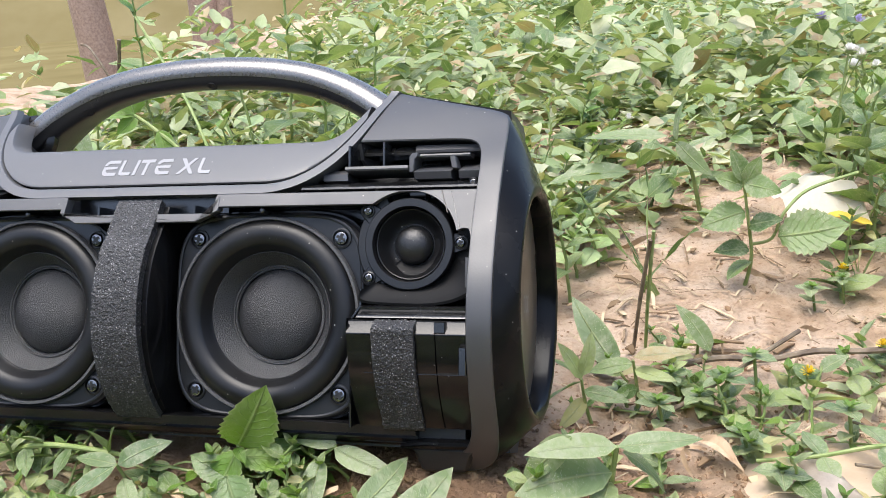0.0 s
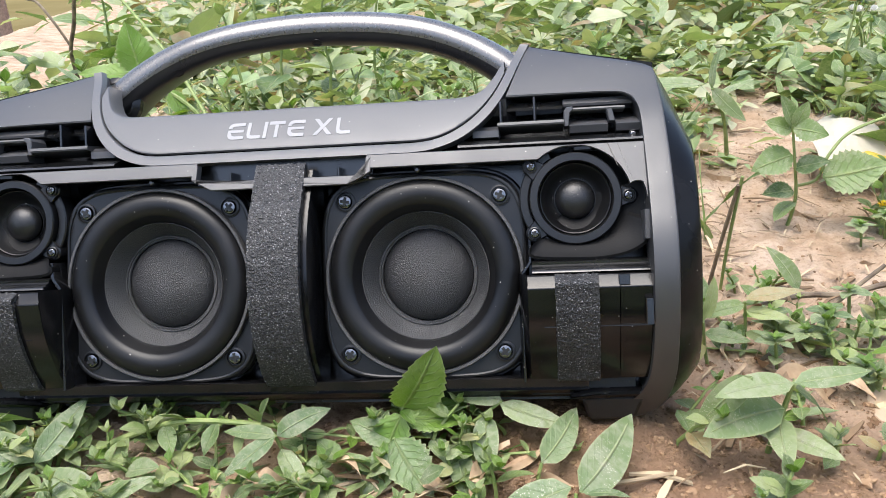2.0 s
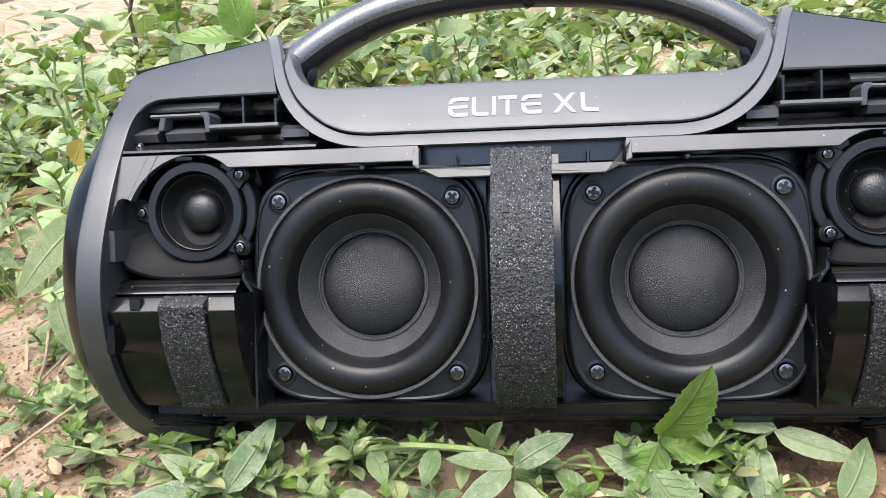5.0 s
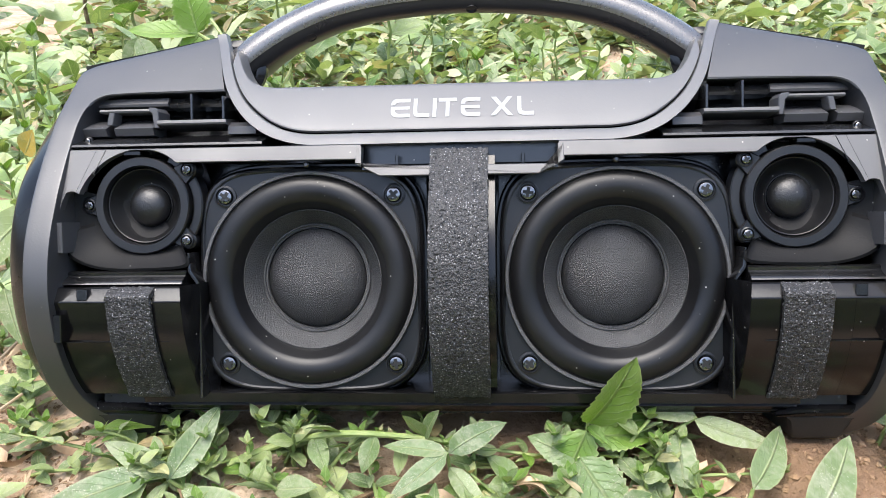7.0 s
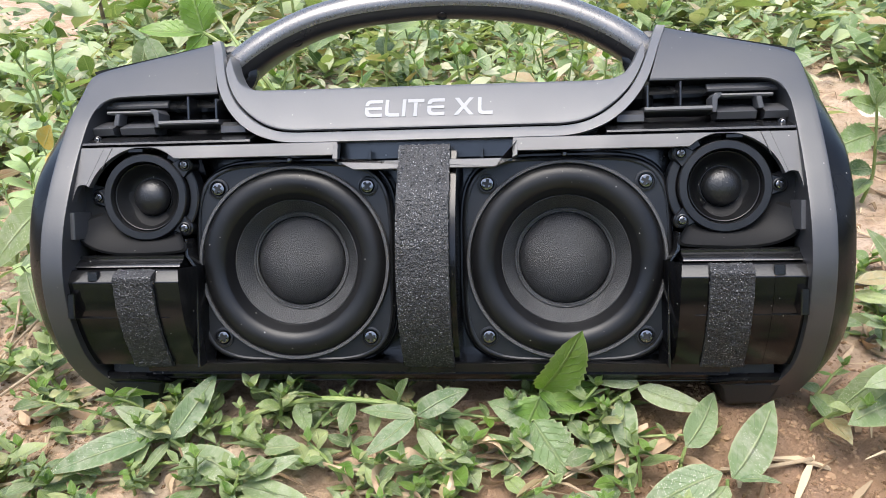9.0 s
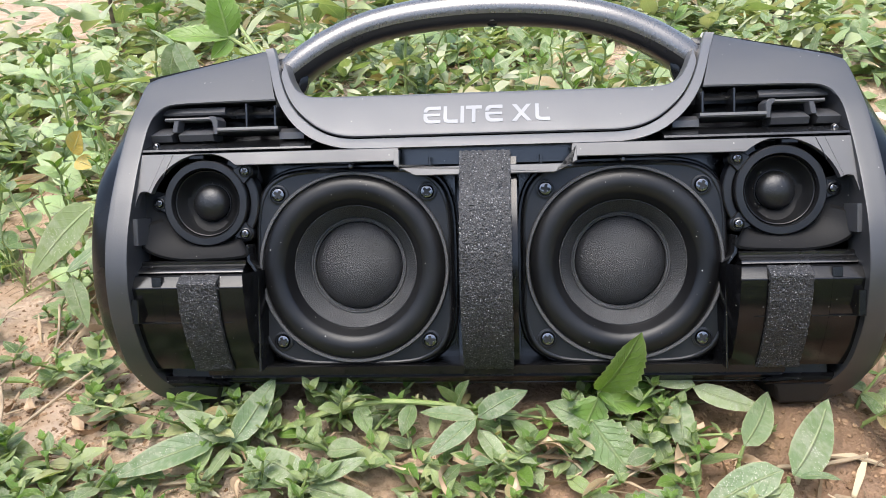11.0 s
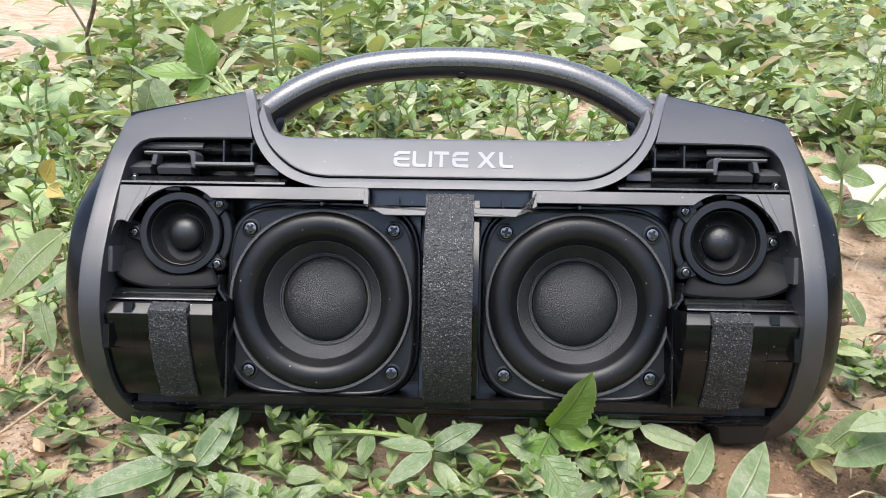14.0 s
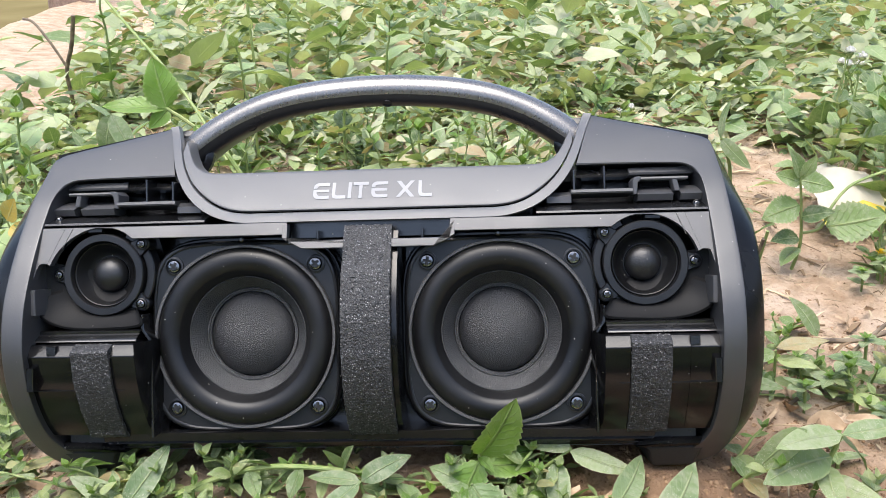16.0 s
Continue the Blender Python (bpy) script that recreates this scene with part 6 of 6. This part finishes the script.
def make_wrapper():
    bm = bmesh.new()
    rows = []
    for i in range(9):
        u = i / 8 - 0.5
        rows.append([(0.075 * v + 0.01 * u, 0.10 * u, 0.012 * math.sin(5 * u + 2) + 0.008 * math.cos(6 * v) + 0.004 * math.sin(14 * v * u)) for v in [k / 8 - 0.5 for k in range(9)]])
    sheet(bm, rows)
    bmesh.ops.solidify(bm, geom=bm.faces[:], thickness=0.0012)
    root = tagged(part("wrapper", bm, PAPER), "crumpled white wrapper with yellow edges on soil", "litter")
    root.matrix_world = pose(0.395, 0.410, 0.058, 14, -6, 10) @ Matrix.Scale(0.84, 4)
    bm = bmesh.new()
    rows = []
    for i in range(9):
        v = i / 8 - 0.5
        rows.append([(0.075 * v - 0.005, -0.049 + dy, 0.012 * math.sin(-2.5 + 2 + dy) + 0.008 * math.cos(6 * v) + 0.0016 + dz) for dy, dz in ((-0.004, 0.0), (0.0, 0.001), (0.012, 0.001))])
    sheet(bm, rows)
    bmesh.ops.solidify(bm, geom=bm.faces[:], thickness=0.0008)
    part("yellow_edge", bm, GOLD, root)


make_wrapper()


# ---- ground cover: what nobody could count ----
def cover_density(x, y):
    if abs(x) < 0.225 and -0.02 < y < 0.21:
        return 0.0
    d = smooth(0.20, 0.42, y)
    d = max(d, 0.24 * smooth(-0.22, -0.30, x), 0.35 * smooth(-0.01, -0.06, y) * smooth(0.13, 0.05, x))
    d *= 1 - 0.97 * math.exp(-((x - 0.33) / 0.14) ** 4 - ((y - 0.29) / 0.23) ** 4)
    d *= 1 - 0.90 * math.exp(-((x - 0.40) / 0.11) ** 2 - ((y - 0.05) / 0.12) ** 2)
    d = max(d, 0.05 if x > 0.22 else 0.0)
    if y > 0.7:
        d *= smooth(-0.95, -0.50, x + 0.10 * (y - 0.7)) + 0.03
    d *= smooth(0.0, 0.25, bank(x, y)) * (1 - smooth(0.8, 1.1, y) * smooth(0.80, 0.48, bank(x, y)))
    d *= 1 - 0.8 * math.exp(-((x - 0.23) / 0.07) ** 2 - ((y - 0.48) / 0.07) ** 2)
    n = noise.noise((x * 5.0, y * 5.0, 2.0)) * 0.5 + 0.5
    return d * (0.10 + 1.35 * smooth(0.25, 0.75, n))


def build_stuff(name, clumps, template_rng, kinds, label, category, material):
    """Many leaf clumps as one mesh. clumps: rows of x, y, z, leaf length, count, spread, rise."""
    forms = []
    for kind in kinds:
        for _ in range(3):
            pts, faces, uvs = leaf_shape(kind, template_rng, 4)
            keep = [i for i in range(len(pts)) if i % 5 in (0, 2, 4)]
            index = {v: k for k, v in enumerate(keep)}
            quads = []
            for s in range(4):
                a = [index[s * 5 + i] for i in (0, 2, 4)]
                b = [index[s * 5 + 5 + i] for i in (0, 2, 4)]
                quads += [(a[0], a[1], b[1], b[0]), (a[1], a[2], b[2], b[1])]
            forms.append((np.array([pts[i] for i in keep]), np.array(quads), np.array([uvs[i] for i in keep])))
    verts, quads, uvs, base = [], [], [], 0
    r = template_rng
    for x, y, z, size, count, spread, rise in clumps:
        spin = r.uniform(0, 6.28)
        for k in range(count):
            a = spin + k * 2.4 + r.uniform(-0.4, 0.4)
            u = (k + 0.5) / count
            lift = r.uniform(-0.25, 0.85) if u > 0.3 else r.uniform(-0.30, 0.40)
            d = Vector((math.cos(a) * math.cos(lift), math.sin(a) * math.cos(lift), math.sin(lift)))
            p = Vector((x + math.cos(a) * spread * r.random(), y + math.sin(a) * spread * r.random(), z + rise * u))
            m = np.array(leaf_pose(p, d, size * r.uniform(0.6, 1.2) * (1.1 - 0.4 * u), r.uniform(0.8, 1.25), r.uniform(-0.7, 0.7)))
            pts, qs, uv = forms[r.randrange(len(forms))]
            verts.append(pts @ m[:3, :3].T + m[:3, 3])
            quads.append(qs + base)
            uvs.append(uv)
            base += len(pts)
    verts, quads, uvs = np.concatenate(verts), np.concatenate(quads), np.concatenate(uvs)
    me = bpy.data.meshes.new(name)
    me.from_pydata(verts.tolist(), [], quads.tolist())
    layer = me.uv_layers.new(name="UVMap")
    layer.data.foreach_set("uv", uvs[quads.ravel()].astype(np.float32).ravel())
    me.materials.append(material)
    me.shade_smooth()
    return tagged(new(name, me), label, category, kind="stuff")


def sample(n, x0, x1, y0, y1, r, near):
    out = []
    for _ in range(n):
        x, y = r.uniform(x0, x1), r.uniform(y0, y1)
        if r.random() > cover_density(x, y):
            continue
        z = ground_z(x, y, False)
        if near:
            s = r.uniform(0.014, 0.024) if y < 0.2 else r.uniform(0.018, 0.040) if r.random() < 0.85 else r.uniform(0.04, 0.06)
            out.append((x, y, z, s, r.randrange(4, 9), 0.014, r.uniform(0.006, 0.05) * (0.45 if y < 0.2 else 1.25)))
        else:
            s = r.uniform(0.034, 0.075)
            out.append((x, y, z, s, r.randrange(5, 10), 0.03, r.uniform(0.03, 0.20)))
    return out


cover_rng = random.Random(33)
build_stuff("ground_cover", sample(3600, -0.75, 0.80, -0.14, 0.95, cover_rng, True), cover_rng, ("ovate", "ovate", "lance", "serrate"), "low mixed green and yellowing weeds covering soil", "ground cover", COVER)
build_stuff("ground_cover", sample(7000, -1.6, 3.0, 0.80, 3.4, cover_rng, False), cover_rng, ("ovate", "ovate", "lance", "serrate"), "dense patch of mixed green weeds further back", "ground cover", COVER)
far = [(x, y, ground_z(x, y, False), cover_rng.uniform(0.05, 0.11), 10, 0.08, cover_rng.uniform(0.1, 0.45)) for x, y in [(cover_rng.uniform(-1.4, 6.0), cover_rng.uniform(3.0, 8.5)) for _ in range(3600)] + [(cover_rng.uniform(-1.2, 6.0), cover_rng.uniform(-5.0, 3.0)) for _ in range(3000)] if bank(x, y) > 0.7 and (y > 3.0 or y < -1.0 or x > 1.6)]
# Weeds out of view, added so that the black housing mirrors darker ground.
unseen_fore = [(x, y, ground_z(x, y, False), cover_rng.uniform(0.03, 0.06), 8, 0.03, cover_rng.uniform(0.01, 0.06)) for x, y in [(cover_rng.uniform(-1.2, 1.2), cover_rng.uniform(-1.6, -0.24)) for _ in range(3000)]]
build_stuff("ground_cover", unseen_fore, cover_rng, ("ovate", "serrate"), "unseen low green weeds added in front to darken reflections", "ground cover", COVER)
build_stuff("undergrowth", far, cover_rng, ("ovate", "serrate"), "tangled green undergrowth in the distance", "undergrowth", COVER)


def pieces(name, n, r, shape, label, category, material, keep):
    """Crumbs, straws and dry leaf scraps as one mesh."""
    verts, faces = [], []
    made = 0
    while made < n:
        x, y = r.uniform(-0.6, 0.75), r.uniform(-0.13, 0.9)
        if not keep(x, y, r):
            continue
        made += 1
        pts, fs = shape(r)
        z = ground_z(x, y)
        b = len(verts)
        verts += [(p[0] + x, p[1] + y, p[2] + z) for p in pts]
        faces += [tuple(i + b for i in f) for f in fs]
    me = bpy.data.meshes.new(name)
    me.from_pydata(verts, [], faces)
    me.materials.append(material)
    return tagged(new(name, me), label, category, kind="stuff")


BALL = bmesh.new()
bmesh.ops.create_icosphere(BALL, subdivisions=2, radius=1.0)
BALL_POINTS, BALL_FACES = [tuple(v.co) for v in BALL.verts], [tuple(v.index for v in f.verts) for f in BALL.faces]
BALL.free()


def crumb(r):
    s = r.uniform(0.0004, 0.0013) if r.random() < 0.97 else r.uniform(0.0014, 0.0030)
    k, o = Vector((r.uniform(0.7, 1.3), r.uniform(0.7, 1.3), r.uniform(0.45, 0.9))), r.uniform(0, 90)
    pts = [tuple(c * s * k[i] * (1 + 0.8 * noise.noise((p[0] * 1.4 + o, p[1] * 1.4, p[2] * 1.4))) for i, c in enumerate(p)) for p in BALL_POINTS]
    return pts, BALL_FACES


def scrap(r):
    a, n = r.uniform(0, 6.28), r.uniform(0.006, 0.03)
    w = r.uniform(0.0004, 0.0009) if r.random() < 0.82 else r.uniform(0.0010, 0.0026)
    d, s = Vector((math.cos(a), math.sin(a), r.uniform(-0.1, 0.35))), Vector((-math.sin(a), math.cos(a), r.uniform(-.3, .3)))
    h = Vector((0, 0, r.uniform(0.001, 0.004)))
    k = Vector((0, 0, r.uniform(0.0, 0.004)))
    pts = [h - s * w * .6, h + s * w * .6, h + d * n * .5 + s * w + k, h + d * n * .5 - s * w + k, h + d * n + s * w * .3, h + d * n - s * w * .3]
    t = Vector((0, 0, w * 0.6))
    low = [p - t for p in pts]
    return [tuple(p) for p in pts + low], [(0, 1, 2, 3), (3, 2, 4, 5), (7, 6, 9, 8), (8, 9, 11, 10), (0, 3, 9, 6), (1, 7, 8, 2), (3, 5, 11, 9), (2, 8, 10, 4)]


crumb_rng = random.Random(44)
pieces("soil_crumbs", 8500, crumb_rng, crumb, "loose crumbs and small clods of tan soil", "soil", CLOD, lambda x, y, r: (y < 0.25 or r.random() < 0.35) and not (abs(x) < 0.16 and 0.03 < y < 0.2))
pieces("soil_crumbs", 4500, crumb_rng, crumb, "loose dark crumbs of freshly turned soil", "soil", CLOD, lambda x, y, r: 0.10 < x < 0.32 and -0.07 < y < 0.10 or -0.34 < x < -0.19 and -0.05 < y < 0.14)
pieces("dry_litter", 3600, crumb_rng, scrap, "scattered straw bits and dry leaf scraps", "litter", LITTER, lambda x, y, r: not (abs(x) < 0.2 and 0.0 < y < 0.2))
